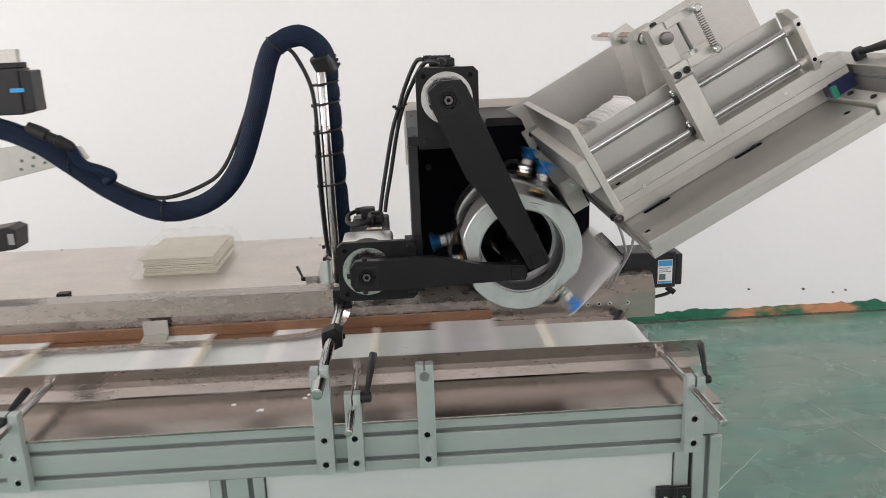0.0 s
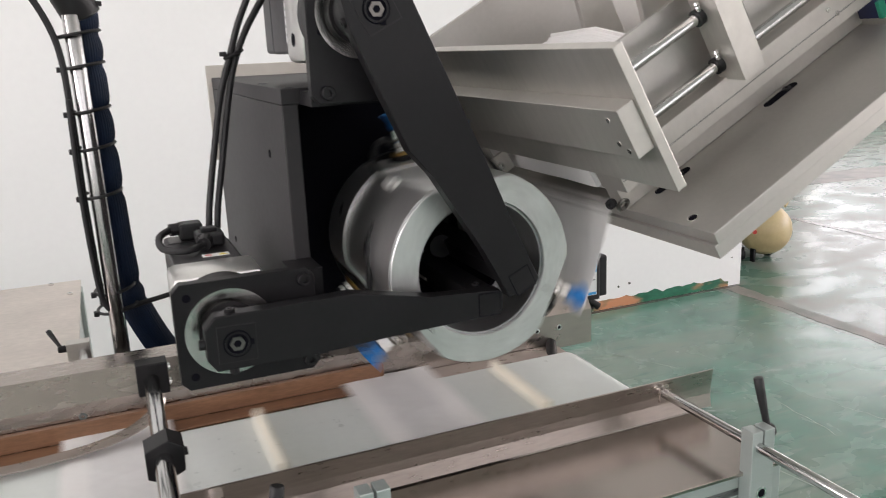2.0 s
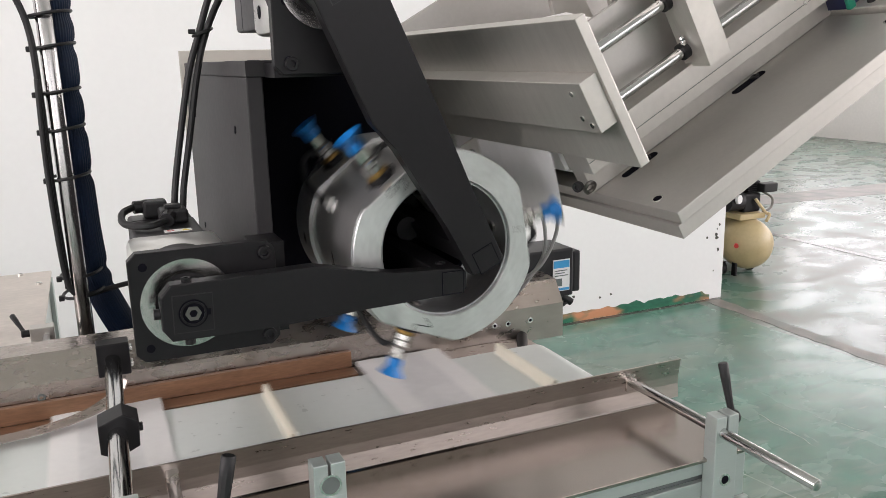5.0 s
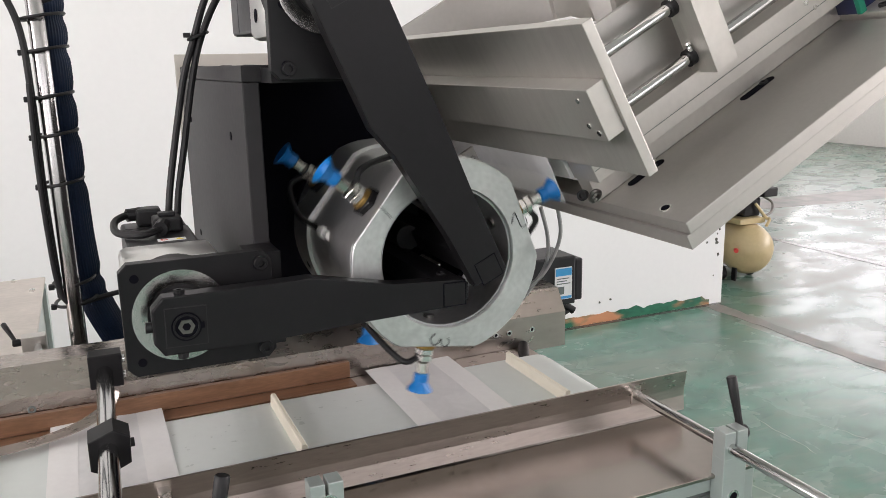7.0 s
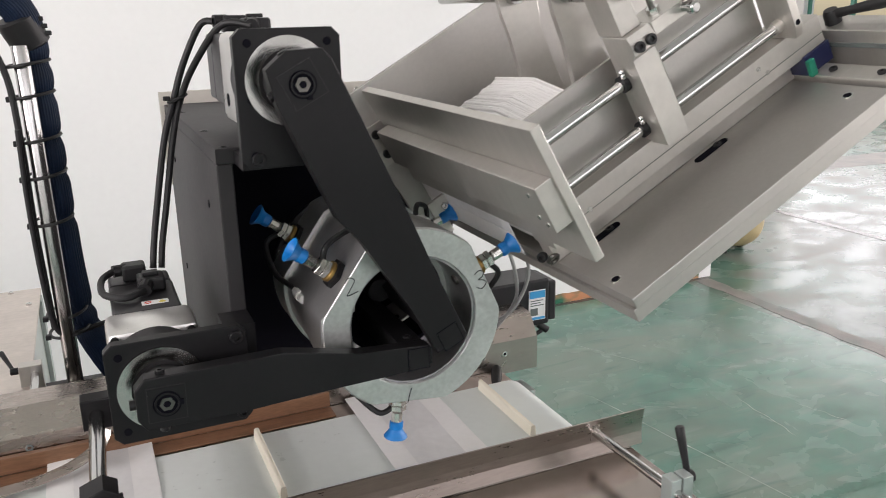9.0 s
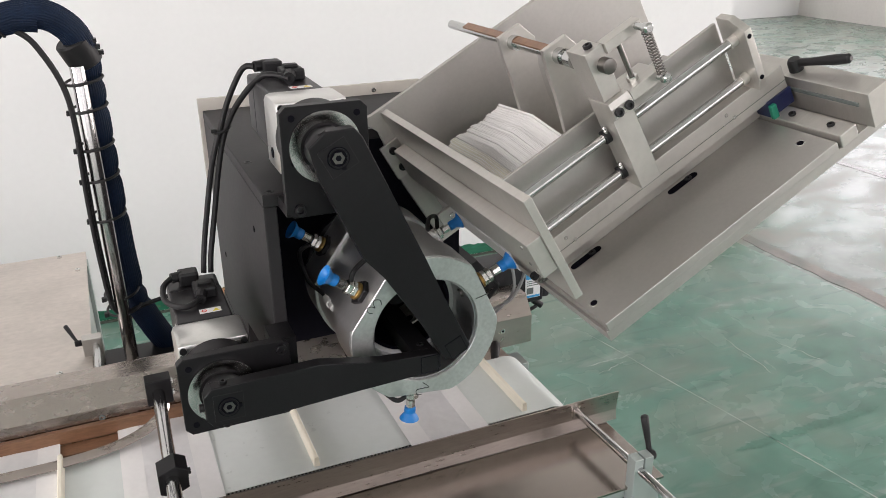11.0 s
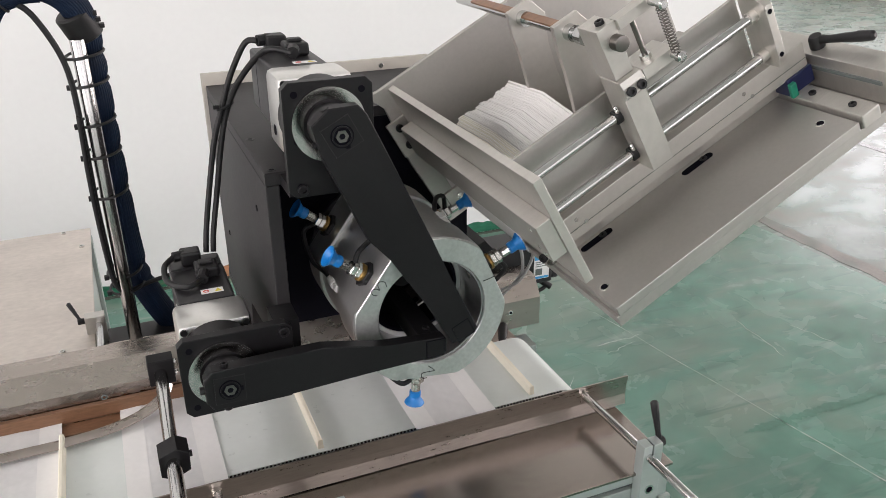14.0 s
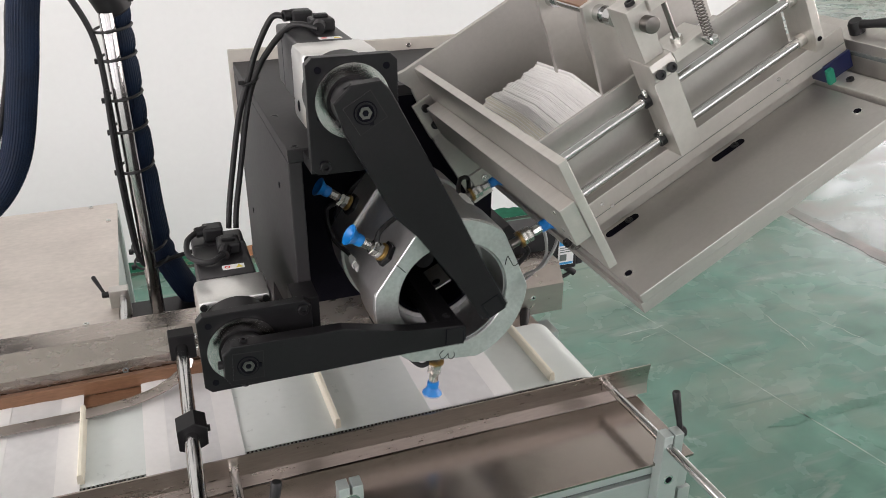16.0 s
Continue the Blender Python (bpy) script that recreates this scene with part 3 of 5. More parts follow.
rear = thing("rear_guide_rail", "angled stainless rear guide rail with a sloping top", "guide rail", (0, 1.75, 0.82))
part("rail", rear_rail(), STEEL, rear)
part("rear_sheet", box(XL, 0.10, 1.795, 1.93, 0.826, 0.830), STEEL, rear)
for x in (0.33, 0.352, 0.373, 0.409):
    part("bolt_hole", ring((x, 0, 0.848), "y", 0.0022, 0.0042, 1.7365, 1.739, 16), ZINC, rear)
    part("hole_core", cyl((x, 1.7376, 0.848), (x, 1.739, 0.848), 0.0023, 12), INSIDE, rear)
for x in (-0.222, -0.52, -0.9):
    screw_head((x, 1.7405, 0.852), (0, -1, 0), 0.0045, rear, SLOT)

strip = thing("brown_guide_strip", "brown phenolic guide angle under the rear rail", "guide strip", (-0.3, 1.72, 0.83))
part("strip_web", box(XL, 0.139, 1.728, 1.7365, 0.8285, 0.849, 0.0006), BROWN, strip)
part("strip_flange", box(XL, 0.139, 1.700, 1.7275, 0.8262, 0.8285, 0.0005), BROWN, strip)

press = thing("sprung_hold_down_strip", "thin curved stainless strip holding down the sleeves on the belt", "hold-down strip", (-0.3, 1.69, 0.845))


def strip_path():
    bm = bmesh.new()
    pts = smooth_path([(XL, 1.668, 0.838), (-1.2, 1.668, 0.838), (-0.40, 1.668, 0.838), (-0.26, 1.672, 0.838), (-0.19, 1.685, 0.841), (-0.150, 1.706, 0.850), (-0.138, 1.716, 0.868)], 10)
    rows = []
    for i, p in enumerate(pts):
        d = (pts[min(i + 1, len(pts) - 1)] - pts[max(i - 1, 0)]).normalized()
        side = Vector((-d.y, d.x, 0)).normalized()
        n = d.cross(side).normalized() * 0.0007
        rows.append([bm.verts.new(p + side * a + n * b) for a, b in ((0.010, 1), (-0.010, 1), (-0.010, -1), (0.010, -1))])
    for p, q in zip(rows, rows[1:]):
        for j in range(4):
            bm.faces.new((p[j], p[(j + 1) % 4], q[(j + 1) % 4], q[j]))
    bm.faces.new(rows[0])
    bm.faces.new(rows[-1])
    return bm


part("strip", strip_path(), STEEL, press, smooth=True)

catch = thing("small_sheet_metal_guide", "small bent sheet-metal guide tab at the rear strip", "guide tab", (-0.5, 1.7, 0.85))
part("tab_face", box(-0.525, -0.478, 1.722, 1.7235, 0.838, 0.866), ALU, catch)
part("tab_foot", prism([(1.7235, 0.838), (1.69, 0.832), (1.69, 0.8305), (1.722, 0.8365)], "x", -0.525, -0.478), ALU, catch)

# belt
RX, RR = 0.385, 0.035
PITCH, COUNT = 0.31, 20
TOPLEN = (PITCH * COUNT - 2 * math.pi * RR) / 2
RL = RX - TOPLEN
belt = thing("conveyor_belt", "white cleated conveyor belt with toothed edges", "conveyor belt", (0, 1.6, BZ - RR))


def belt_loop(y0, y1, r0, r1):
    bm = bmesh.new()
    prof = []
    for i in range(25):
        a = math.pi / 2 - math.pi * i / 24
        prof.append((RX, a))
    for i in range(25):
        a = -math.pi / 2 - math.pi * i / 24
        prof.append((RL, a))
    rows = [[bm.verts.new((cx + math.cos(a) * r, y, BZ - RR + math.sin(a) * r)) for r, y in ((r1, y0), (r1, y1), (r0, y1), (r0, y0))] for cx, a in prof]
    for i in range(len(rows)):
        p, q = rows[i], rows[(i + 1) % len(rows)]
        for j in range(4):
            bm.faces.new((p[j], p[(j + 1) % 4], q[(j + 1) % 4], q[j]))
    return bm


part("band", belt_loop(1.5315, 1.690, RR - 0.004, RR), BELT, belt, smooth=True)


def teeth():
    bm = bmesh.new()
    x = RX
    while x > -1.2:
        box(x - 0.0013, x + 0.0013, 1.5290, 1.5312, BZ - 0.0035, BZ - 0.0004, bm=bm)
        x -= 0.0050
    return bm


tagged(part("teeth", teeth(), PLASTIC, belt, "dark belt teeth"), kind="stuff")
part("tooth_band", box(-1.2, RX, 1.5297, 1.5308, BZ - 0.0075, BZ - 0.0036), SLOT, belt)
part("roller", cyl((RX, 1.525, BZ - RR), (RX, 1.70, BZ - RR), RR - 0.0045, 32), ALU, belt, smooth=True)
part("roller", cyl((RL, 1.525, BZ - RR), (RL, 1.70, BZ - RR), RR - 0.0045, 32), ALU, belt, smooth=True)
part("rear_bed", box(-0.3, 0.40, 1.6915, 1.7365, BZ - 0.012, BZ - 0.006), STEEL, belt)
part("slider_bed", box(RL + 0.05, RX - 0.05, 1.535, 1.688, BZ - 0.02, BZ - 0.0045), DECK, belt)
part("shaft_end", cyl((0.372, 1.693, BZ - 0.012), (0.395, 1.737, BZ - 0.004), 0.008, 16), PLASTIC, belt, smooth=True)

# posts, rods and handles along the front


def post(x, top, width, label):
    p = thing("clamp_post", label, "clamp post", (x, 1.343, 0.743), group="clamp posts along the front beam")
    h = width / 2
    bm = bmesh.new()
    box(x - h, x - 0.0012, 1.335, 1.3515, top - 0.028, top, 0.0008, bm)
    box(x + 0.0012, x + h, 1.335, 1.3515, top - 0.028, top, 0.0008, bm)
    body = part("post_body", box(x - h, x + h, 1.335, 1.3515, 0.744, top - 0.0272, 0.0008), PROFILE, p)
    part("clamp_jaw", bm, PROFILE, body)
    for z in (0.760, 0.800):
        hole = part("counterbore", ring((x, 0, z), "y", 0.0045, 0.0066, 1.3342, 1.3355, 20), ZINC, p)
        part("bolt_socket", cyl((x, 1.3344, z), (x, 1.3352, z), 0.0047, 12), INSIDE, hole)
    return p


def lever(parent, at, lean, mat=PLASTIC, size=1.0, axis=(1, 0, 0)):
    """A clamping lever: hub, stem and handle."""
    at, axis = Vector(at), Vector(axis)
    hub = part("lever_hub", lathe([(-0.002, 0.006 * size), (0.0, 0.008 * size), (0.014 * size, 0.008 * size), (0.016 * size, 0.006 * size)], at, axis, 18), mat, parent, "black plastic clamping lever", smooth=True)
    lean = Vector(lean)
    a = at + axis * 0.008 * size
    bm = lathe([(0, 0.0046 * size), (0.018 * size, 0.0042 * size), (0.048 * size, 0.0056 * size), (0.066 * size, 0.0060 * size), (0.0675 * size, 0.0050 * size)], a, lean, 10)
    part("lever_grip", bm, mat, hub, smooth=True)


def rod(parent, p, q, r, name="rod"):
    return part(name, cyl(p, q, r, 28, bevel=0.0012), CHROME, parent, "polished chrome rod", smooth=True)


post_l = post(-0.152, 0.9125, 0.027, "aluminium clamp post holding a long chrome cross rod")
rod(post_l, (-0.151, 1.285, 0.897), (-0.144, 1.716, 0.897), 0.0085)
part("rear_clamp", box(-0.160, -0.126, 1.692, 1.716, 0.880, 0.917, 0.0015), BLACK, post_l, "black steel rod clamp")
for z in (0.889, 0.907):
    screw_head((-0.126, 1.704, z), (1, 0, 0), 0.0042, post_l, ZINC)
slide = part("cross_block", prism([(-0.163, 0.882), (-0.150, 0.875), (-0.130, 0.884), (-0.129, 0.908), (-0.142, 0.916), (-0.163, 0.908)], "y", 1.492, 1.522, 0.001), BLACK, post_l, "black cross clamp block on the rod")
screw_head((-0.129, 1.507, 0.896), (1, 0, 0), 0.004, slide, PLASTIC)
post_m = post(-0.107, 0.870, 0.024, "short aluminium clamp post with a chrome rod and lever")
rod(post_m, (-0.108, 1.255, 0.850), (-0.107, 1.4815, 0.850), 0.0055)
lever(post_m, (-0.095, 1.343, 0.862), (0.22, 0.12, 1.0))
post_a = post(0.0, 0.9105, 0.026, "tall aluminium clamp post with an empty rod hole")
part("rod_hole", ring((0, 0, 0.893), "y", 0.0072, 0.0088, 1.3335, 1.3352, 28), ZINC, post_a)
part("hole_core", cyl((0, 1.3342, 0.893), (0, 1.3356, 0.893), 0.0073, 24), SLOT, post_a, smooth=True)
post_r = post(0.401, 0.868, 0.028, "aluminium clamp post at the belt end with chrome rod")
rod(post_r, (0.400, 1.225, 0.849), (0.391, 1.480, 0.8535), 0.0055)
lever(post_r, (0.4155, 1.352, 0.856), (-0.14, 0.16, 1.0), size=0.85)
post_e = post(-0.60, 0.868, 0.03, "aluminium clamp post with chrome rod and lever")
rod(post_e, (-0.60, 1.26, 0.850), (-0.60, 1.48, 0.852), 0.0065)
lever(post_e, (-0.617, 1.335, 0.858), (0.25, 1.0, 0.35))

# chips of paper on the deck
for i, (x, y, s) in enumerate(((-0.255, 1.405, 0.006), (-0.30, 1.43, 0.004), (-0.19, 1.44, 0.004), (-0.185, 1.452, 0.003))):
    bm = prism([(x - s, y - s * 0.4), (x + s, y - s * 0.5), (x + s * 0.8, y + s * 0.5), (x - s * 0.3, y + s * 0.7)], "z", 0.8206, 0.8216)
    solo("paper_scrap", bm, PAPER, "tiny torn white paper scrap lying on the deck", "scrap", group="scraps on the deck")

# ---- box table behind ----
table = thing("box_table", "low steel-topped box table with aluminium profile sides", "table", (-0.9, 2.1, 0))
part("top", box(-2.2, -0.230, 1.80, 2.425, 0.836, 0.842, 0.001), TABLE, table, "matt stained steel top")
part("side_panel", box(-2.19, -0.236, 1.812, 2.415, 0.62, 0.8355), WHITEPANEL, table)
for y in (1.83, 2.36):
    part("side_profile", box(-0.2355, -0.228, y, y + 0.04, 0.0, 0.835, 0.0008), PROFILE, table)
for x in (-2.15, -0.30):
    for y in (1.83, 2.36):
        part("leg", box(x, x + 0.04, y, y + 0.04, 0.0, 0.62), PROFILE, table)
for p in ((-0.247, 2.325), (-0.281, 2.41), (-0.279, 1.906), (-0.62, 2.41), (-0.95, 2.41)):
    screw_head((p[0], p[1], 0.842), (0, 0, 1), 0.0048, table, ZINC)
side_clamp = thing("table_side_clamp", "aluminium clamp block with black lever beside the box table", "clamp", (-0.225, 1.93, 0.85))
part("block", box(-0.242, -0.212, 1.948, 1.968, 0.800, 0.872, 0.001), ALU, side_clamp)
part("clamp_rod", cyl((-0.222, 1.79, 0.850), (-0.222, 1.966, 0.858), 0.0055, 20), CHROME, side_clamp, smooth=True)
lever(side_clamp, (-0.243, 1.957, 0.864), (-0.35, 0.75, 0.4), size=0.62, axis=(-1, 0, 0))
stub = thing("short_clamp_rod", "short steel rod with a grey clamp block on the rear rail", "clamp", (-0.73, 1.76, 0.89))
part("block", box(-0.740, -0.716, 1.865, 1.885, 0.842, 0.885, 0.001), BLACK, stub)
part("clamp_rod", cyl((-0.728, 1.79, 0.865), (-0.728, 1.882, 0.868), 0.0055, 16), CHROME, stub, smooth=True)

# shrink-wrapped pack of sleeves on the table


def pack():
    p = thing("wrapped_paper_pack", "cellophane-wrapped bundle of cream paper sleeves on the table", "paper pack", (-0.56, 2.2, 0.842))
    rng = random.Random(3)
    z = 0.8425
    for i in range(9):
        h = rng.uniform(0.0038, 0.0058)
        dx, dy = rng.uniform(-0.006, 0.006), rng.uniform(-0.006, 0.006)
        bm = box(-0.645 + dx, -0.474 + dx, 2.118 + dy, 2.33 + dy, z, z + h * 0.78, 0.0005)
        part("sleeve_layer", bm, PLASTICWRAPPED, p)
        z += h
    bm = bmesh.new()
    bmesh.ops.create_grid(bm, x_segments=44, y_segments=44, size=0.5)
    for v in bm.verts:
        u, w = v.co.x * 2, v.co.y * 2
        edge = max(abs(u), abs(w))
        hgt = 0.063 if edge < 0.80 else 0.063 * max(0, (1 - edge) / 0.2) ** 0.7
        wr = 0.006 * noise.noise((u * 5, w * 5, 1.3)) + 0.0025 * noise.noise((u * 17, w * 15, 4.0))
        v.co = (-0.5595 + u * 0.110, 2.224 + w * 0.130, 0.8435 + max(0.0, hgt + wr * (1 if hgt > 0.01 else 0.4)))
    part("wrap", bm, FILM, p, "crinkled clear wrapping film", smooth=True)


pack()

# ---- drive cabinet ----
cab = thing("drive_cabinet", "dark grey steel drive cabinet open at the front", "machine cabinet", (0.15, 1.75, 0.83))
part("left_plate", prism([(1.524, 0.985), (1.74, 0.955), (1.76, 0.90), (1.975, 0.90), (1.975, 1.2015), (1.524, 1.2015)], "x", -0.007, 0.008, 0.0012), CABINET, cab)
part("top_plate", prism([(-0.007, 1.524), (0.105, 1.524), (0.140, 1.7525), (0.335, 1.7525), (0.335, 1.975), (-0.007, 1.975)], "z", 1.2017, 1.2165, 0.0012), CABINET, cab, "brown-tinged dark top plate")
part("right_plate", box(0.322, 0.335, 1.7630, 1.975, 0.90, 1.2015, 0.0012), CABINET, cab)
# Black panel, its colour also carrying the shade of the open cabinet.
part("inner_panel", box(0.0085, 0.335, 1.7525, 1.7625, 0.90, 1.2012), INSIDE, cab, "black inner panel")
part("back_plate", box(-0.005, 0.333, 1.9755, 1.985, 0.90, 1.2015), CABINET, cab)
part("floor_plate", box(-0.007, 0.335, 1.76, 1.985, 0.885, 0.8997), CABINET, cab)
rim = part("top_rim", box(-0.012, 0.365, 1.9855, 1.992, 1.10, 1.233, 0.0008), RIMPAINT, cab, "light sheet-metal rim plate")
screw_head((0.28, 1.985, 1.222), (0, -1, 0), 0.004, rim, ZINC)
for x, y in ((0.003, 1.66), (0.003, 1.535), (0.003, 1.86), (0.10, 1.535), (0.325, 1.86)):
    part("countersink", ring((x, y, 0), "z", 0.0030, 0.0056, 1.2162, 1.2169, 20), BLACK, cab)
    part("hole", cyl((x, y, 1.2160), (x, y, 1.2167), 0.0031, 14), INSIDE, cab)
for y, z in ((1.60, 1.15), (1.60, 1.0), (1.90, 1.15), (1.90, 1.0)):
    part("hole", cyl((-0.0078, y, z), (-0.0065, y, z), 0.004, 16), INSIDE, cab)
for x, z in ((0.03, 1.0), (0.03, 0.955), (0.03, 1.13), (0.30, 0.97)):
    screw_head((x, 1.7525, z), (0, -1, 0), 0.0055, cab, PLASTIC)
stand = thing("cabinet_base", "black steel base under the drive cabinet", "machine base", (0.15, 1.82, 0.8))
part("base_block", box(0.0, 0.33, 1.76, 1.98, 0.74, 0.8845), CABINET, stand)
part("base_leg", box(0.05, 0.28, 1.80, 1.95, 0.0, 0.7395), CABINET, stand)


# ---- servo units with arms ----


def servo(name, cx, cz, plate, label):
    """A gear motor behind a black plate: plate, boss, gearbox, motor, plugs and rating label."""
    s = thing(name, label, "servo motor", (cx, 1.47, cz), group="servo units of the arms")
    x0, x1, z0, z1 = plate
    c = 0.007
    out = [(x0 + c, z0), (x1 - c, z0), (x1, z0 + c), (x1, z1 - c), (x1 - c, z1), (x0 + c, z1), (x0, z1 - c), (x0, z0 + c)]
    pl = part("mounting_plate", prism(out, "y", 1.470, 1.482, 0.0008), BLACK, s, "black oxide steel mounting plate")
    part("boss", ring((cx, 0, cz), "y", 0.0265, 0.0385, 1.4665, 1.471, 64), BOSS, pl, "turned steel boss ring", smooth=True)
    part("boss_recess", cyl((cx, 1.4685, cz), (cx, 1.4705, cz), 0.0268, 48), CABINET, pl, smooth=True)
    part("shaft", cyl((cx, 1.438, cz), (cx, 1.469, cz), 0.0155, 32, bevel=0.001), BLACK, pl, smooth=True)
    part("gearbox_collar", cyl((cx, 1.4825, cz), (cx, 1.512, cz), 0.0425, 48), CABINET, s, "grey gearbox collar", smooth=True)
    gear = part("gearbox", box(cx - 0.041, cx + 0.041, 1.5122, 1.572, cz - 0.041, cz + 0.041, 0.007), CAST, s, "bright cast aluminium gearbox", smooth=True)
    for sx in (-0.034, 0.034):
        part("gearbox_bolt", cyl((cx + sx, 1.510, cz + 0.034), (cx + sx, 1.5125, cz + 0.034), 0.004, 12), PLASTIC, gear)
    part("side_port", cyl((cx - 0.0416, 1.54, cz - 0.02), (cx - 0.0405, 1.54, cz - 0.02), 0.006, 16), INSIDE, gear)
    m = part("motor_body", box(cx - 0.033, cx + 0.033, 1.5725, 1.670, cz - 0.033, cz + 0.038, 0.003), MOTOR, s, "black ribbed motor housing")
    part("motor_cap", box(cx - 0.0325, cx + 0.0325, 1.6705, 1.712, cz - 0.0325, cz + 0.0375, 0.004), MOTOR, m)
    np_ = part("name_plate", box(cx - 0.0336, cx - 0.0332, 1.585, 1.602, cz - 0.022, cz + 0.026), WHITELABEL, m, "white rating label with a blue print column")
    part("print_bar", box(cx - 0.0339, cx - 0.0337, 1.587, 1.592, cz - 0.018, cz + 0.022), LABEL, np_)
    for q in range(5):
        part("print_bar", box(cx - 0.0339, cx - 0.0337, 1.594, 1.600, cz - 0.016 + q * 0.008, cz - 0.013 + q * 0.008), SLOT, np_)
    lab = part("warning_label", box(cx - 0.004, cx + 0.022, 1.590, 1.602, cz + 0.0381, cz + 0.0384), WHITELABEL, m, "white warning label with yellow triangle")
    part("warning_mark", prism([(cx + 0.012, 1.592), (cx + 0.020, 1.592), (cx + 0.016, 1.600)], "z", cz + 0.0385, cz + 0.0387), YELLOW, lab)
    part("warning_ring", ring((cx + 0.002, 1.596, 0), "z", 0.002, 0.0034, cz + 0.0385, cz + 0.0387, 16), REDMARK, lab)
    plug = part("plug", box(cx - 0.004, cx + 0.024, 1.630, 1.660, cz + 0.0382, cz + 0.053, 0.003), PLASTIC, m, "black cable plug")
    part("plug_nut", cyl((cx + 0.005, 1.631, cz + 0.047), (cx + 0.001, 1.617, cz + 0.045), 0.0072, 12), PLASTIC, plug)
    part("plug_clip", box(cx + 0.002, cx + 0.018, 1.640, 1.652, cz + 0.0532, cz + 0.057, 0.001), PLASTIC, plug)
    plug2 = part("plug", box(cx - 0.017, cx + 0.008, 1.676, 1.700, cz + 0.0378, cz + 0.056, 0.003), PLASTIC, m)
    part("plug_nut", cyl((cx - 0.012, 1.688, cz + 0.05), (cx - 0.026, 1.685, cz + 0.050), 0.0068, 12), PLASTIC, plug2)
    for dx, dz in ((x0 + 0.012, z1 - 0.012), (x1 - 0.012, z1 - 0.012), (x0 + 0.012, z0 + 0.012), (x0 + 0.012, z0 + 0.06)):
        part("hole", cyl((dx, 1.4692, dz), (dx, 1.4705, dz), 0.0036, 16), INSIDE, pl)
    return s, pl


LOW = (-0.080, 1.017)
UP = (0.0535, 1.279)
servo_low, plate_low = servo("lower_servo", LOW[0], LOW[1], (-0.1255, -0.003, 0.968, 1.063), "servo motor with silver gearbox behind a black plate")
servo_up, plate_up = servo("upper_servo", UP[0], UP[1], (0.008, 0.1015, 1.204, 1.3235), "servo motor on a black plate above the cabinet")
screw_head((-0.0125, 1.47, 1.053), (0, -1, 0), 0.006, plate_low, BLACK)
screw_head((-0.0125, 1.47, 0.978), (0, -1, 0), 0.006, plate_low, BLACK)
screw_head((0.022, 1.47, 1.213), (0, -1, 0), 0.006, plate_up, BLACK)
screw_head((0.088, 1.47, 1.213), (0, -1, 0), 0.006, plate_up, BLACK)
part("bracket", box(-0.02, 0.008, 1.4825, 1.5235, 0.975, 1.058), BLACK, plate_low)
part("bracket", box(0.010, 0.10, 1.4825, 1.5235, 1.2015, 1.214), BLACK, plate_up)


def arm(name, pivot, outline, y0, y1, tip, label):
    a = thing(name, label, "swing arm", (pivot[0], y0, pivot[1]))
    body = part("arm_body", prism(outline, "y", y0, y1, 0.0014), BLACK, a)
    x, z = pivot
    q = 0.0155
    ang = math.atan2(tip[1] - z, tip[0] - x)
    ca, sa = math.cos(ang), math.sin(ang)

    def sq(h):
        return [(x + ca * u - sa * v, z + sa * u + ca * v) for u, v in ((-h, -h), (h, -h), (h, h), (-h, h))]

    part("square_insert", prism(sq(q), "y", y0 - 0.0006, y0 + 0.0006), BLACK, body)
    part("insert_line", prism(sq(q + 0.0007), "y", y0 - 0.0002, y0 + 0.0003), CABINET, body)
    part("bore", cyl((x, y0 - 0.001, z), (x, y0 + 0.001, z), 0.0118, 28), INSIDE, body, smooth=True)
    part("bore_ring", ring((x, 0, z), "y", 0.0088, 0.0104, y0 - 0.0020, y0, 28), BLACK, body)
    part("shaft_nut", ring((x, 0, z), "y", 0.0034, 0.0066, y0 - 0.0018, y0 - 0.0002, 6), SPRINGSTEEL, body, "steel hexagon shaft nut")
    part("nut_core", cyl((x, y0 - 0.0014, z), (x, y0 - 0.0003, z), 0.0035, 12), INSIDE, body)
    part("keyway", box(-0.0022, 0.0022, -0.0016, 0.0004, -0.0024, 0.0024), INSIDE, body, local=True).matrix_basis = pose(ca * 0.0115, 0, sa * 0.0115)
    for s in (1, -1):
        o = Vector((x - 0.003 * ca - sa * s * 0.0252, 0, z - 0.003 * sa + ca * s * 0.0252))
        screw_head((o.x, (y0 + y1) / 2, o.z), (-sa * s, 0, ca * s), 0.0042, body, BLACK)
    part("clamp_screw", cyl((x - ca * 0.03, (y0 + y1) / 2, z - sa * 0.03), (x - ca * 0.022, (y0 + y1) / 2, z - sa * 0.022), 0.0045, 14), PLASTIC, body, smooth=True)
    part("hub", cyl((x, y1, z), (x, 1.4655, z), 0.0235, 32), BLACK, body, smooth=True)
    return a, body


LOW_OUT = [(-0.105, 1.005), (-0.105, 1.032), (-0.096, 1.042), (-0.008, 1.0425), (0.022, 1.0435), (0.095, 1.0285), (0.164, 1.0245), (0.164, 1.0005), (0.070, 0.9985), (-0.016, 0.9945), (-0.098, 0.9945)]
UP_OUT = [(0.024, 1.2915), (0.042, 1.3065), (0.072, 1.3075), (0.080, 1.298), (0.146, 1.152), (0.168, 1.100), (0.199, 1.0345), (0.196, 1.0285), (0.168, 1.0195), (0.143, 1.067), (0.097, 1.139), (0.076, 1.163), (0.031, 1.263)]
arm_low, body_low = arm("swing_arm", LOW, LOW_OUT, 1.434, 1.450, (0.164, 1.012), "black steel swing arm pressing the lower suction cups out")
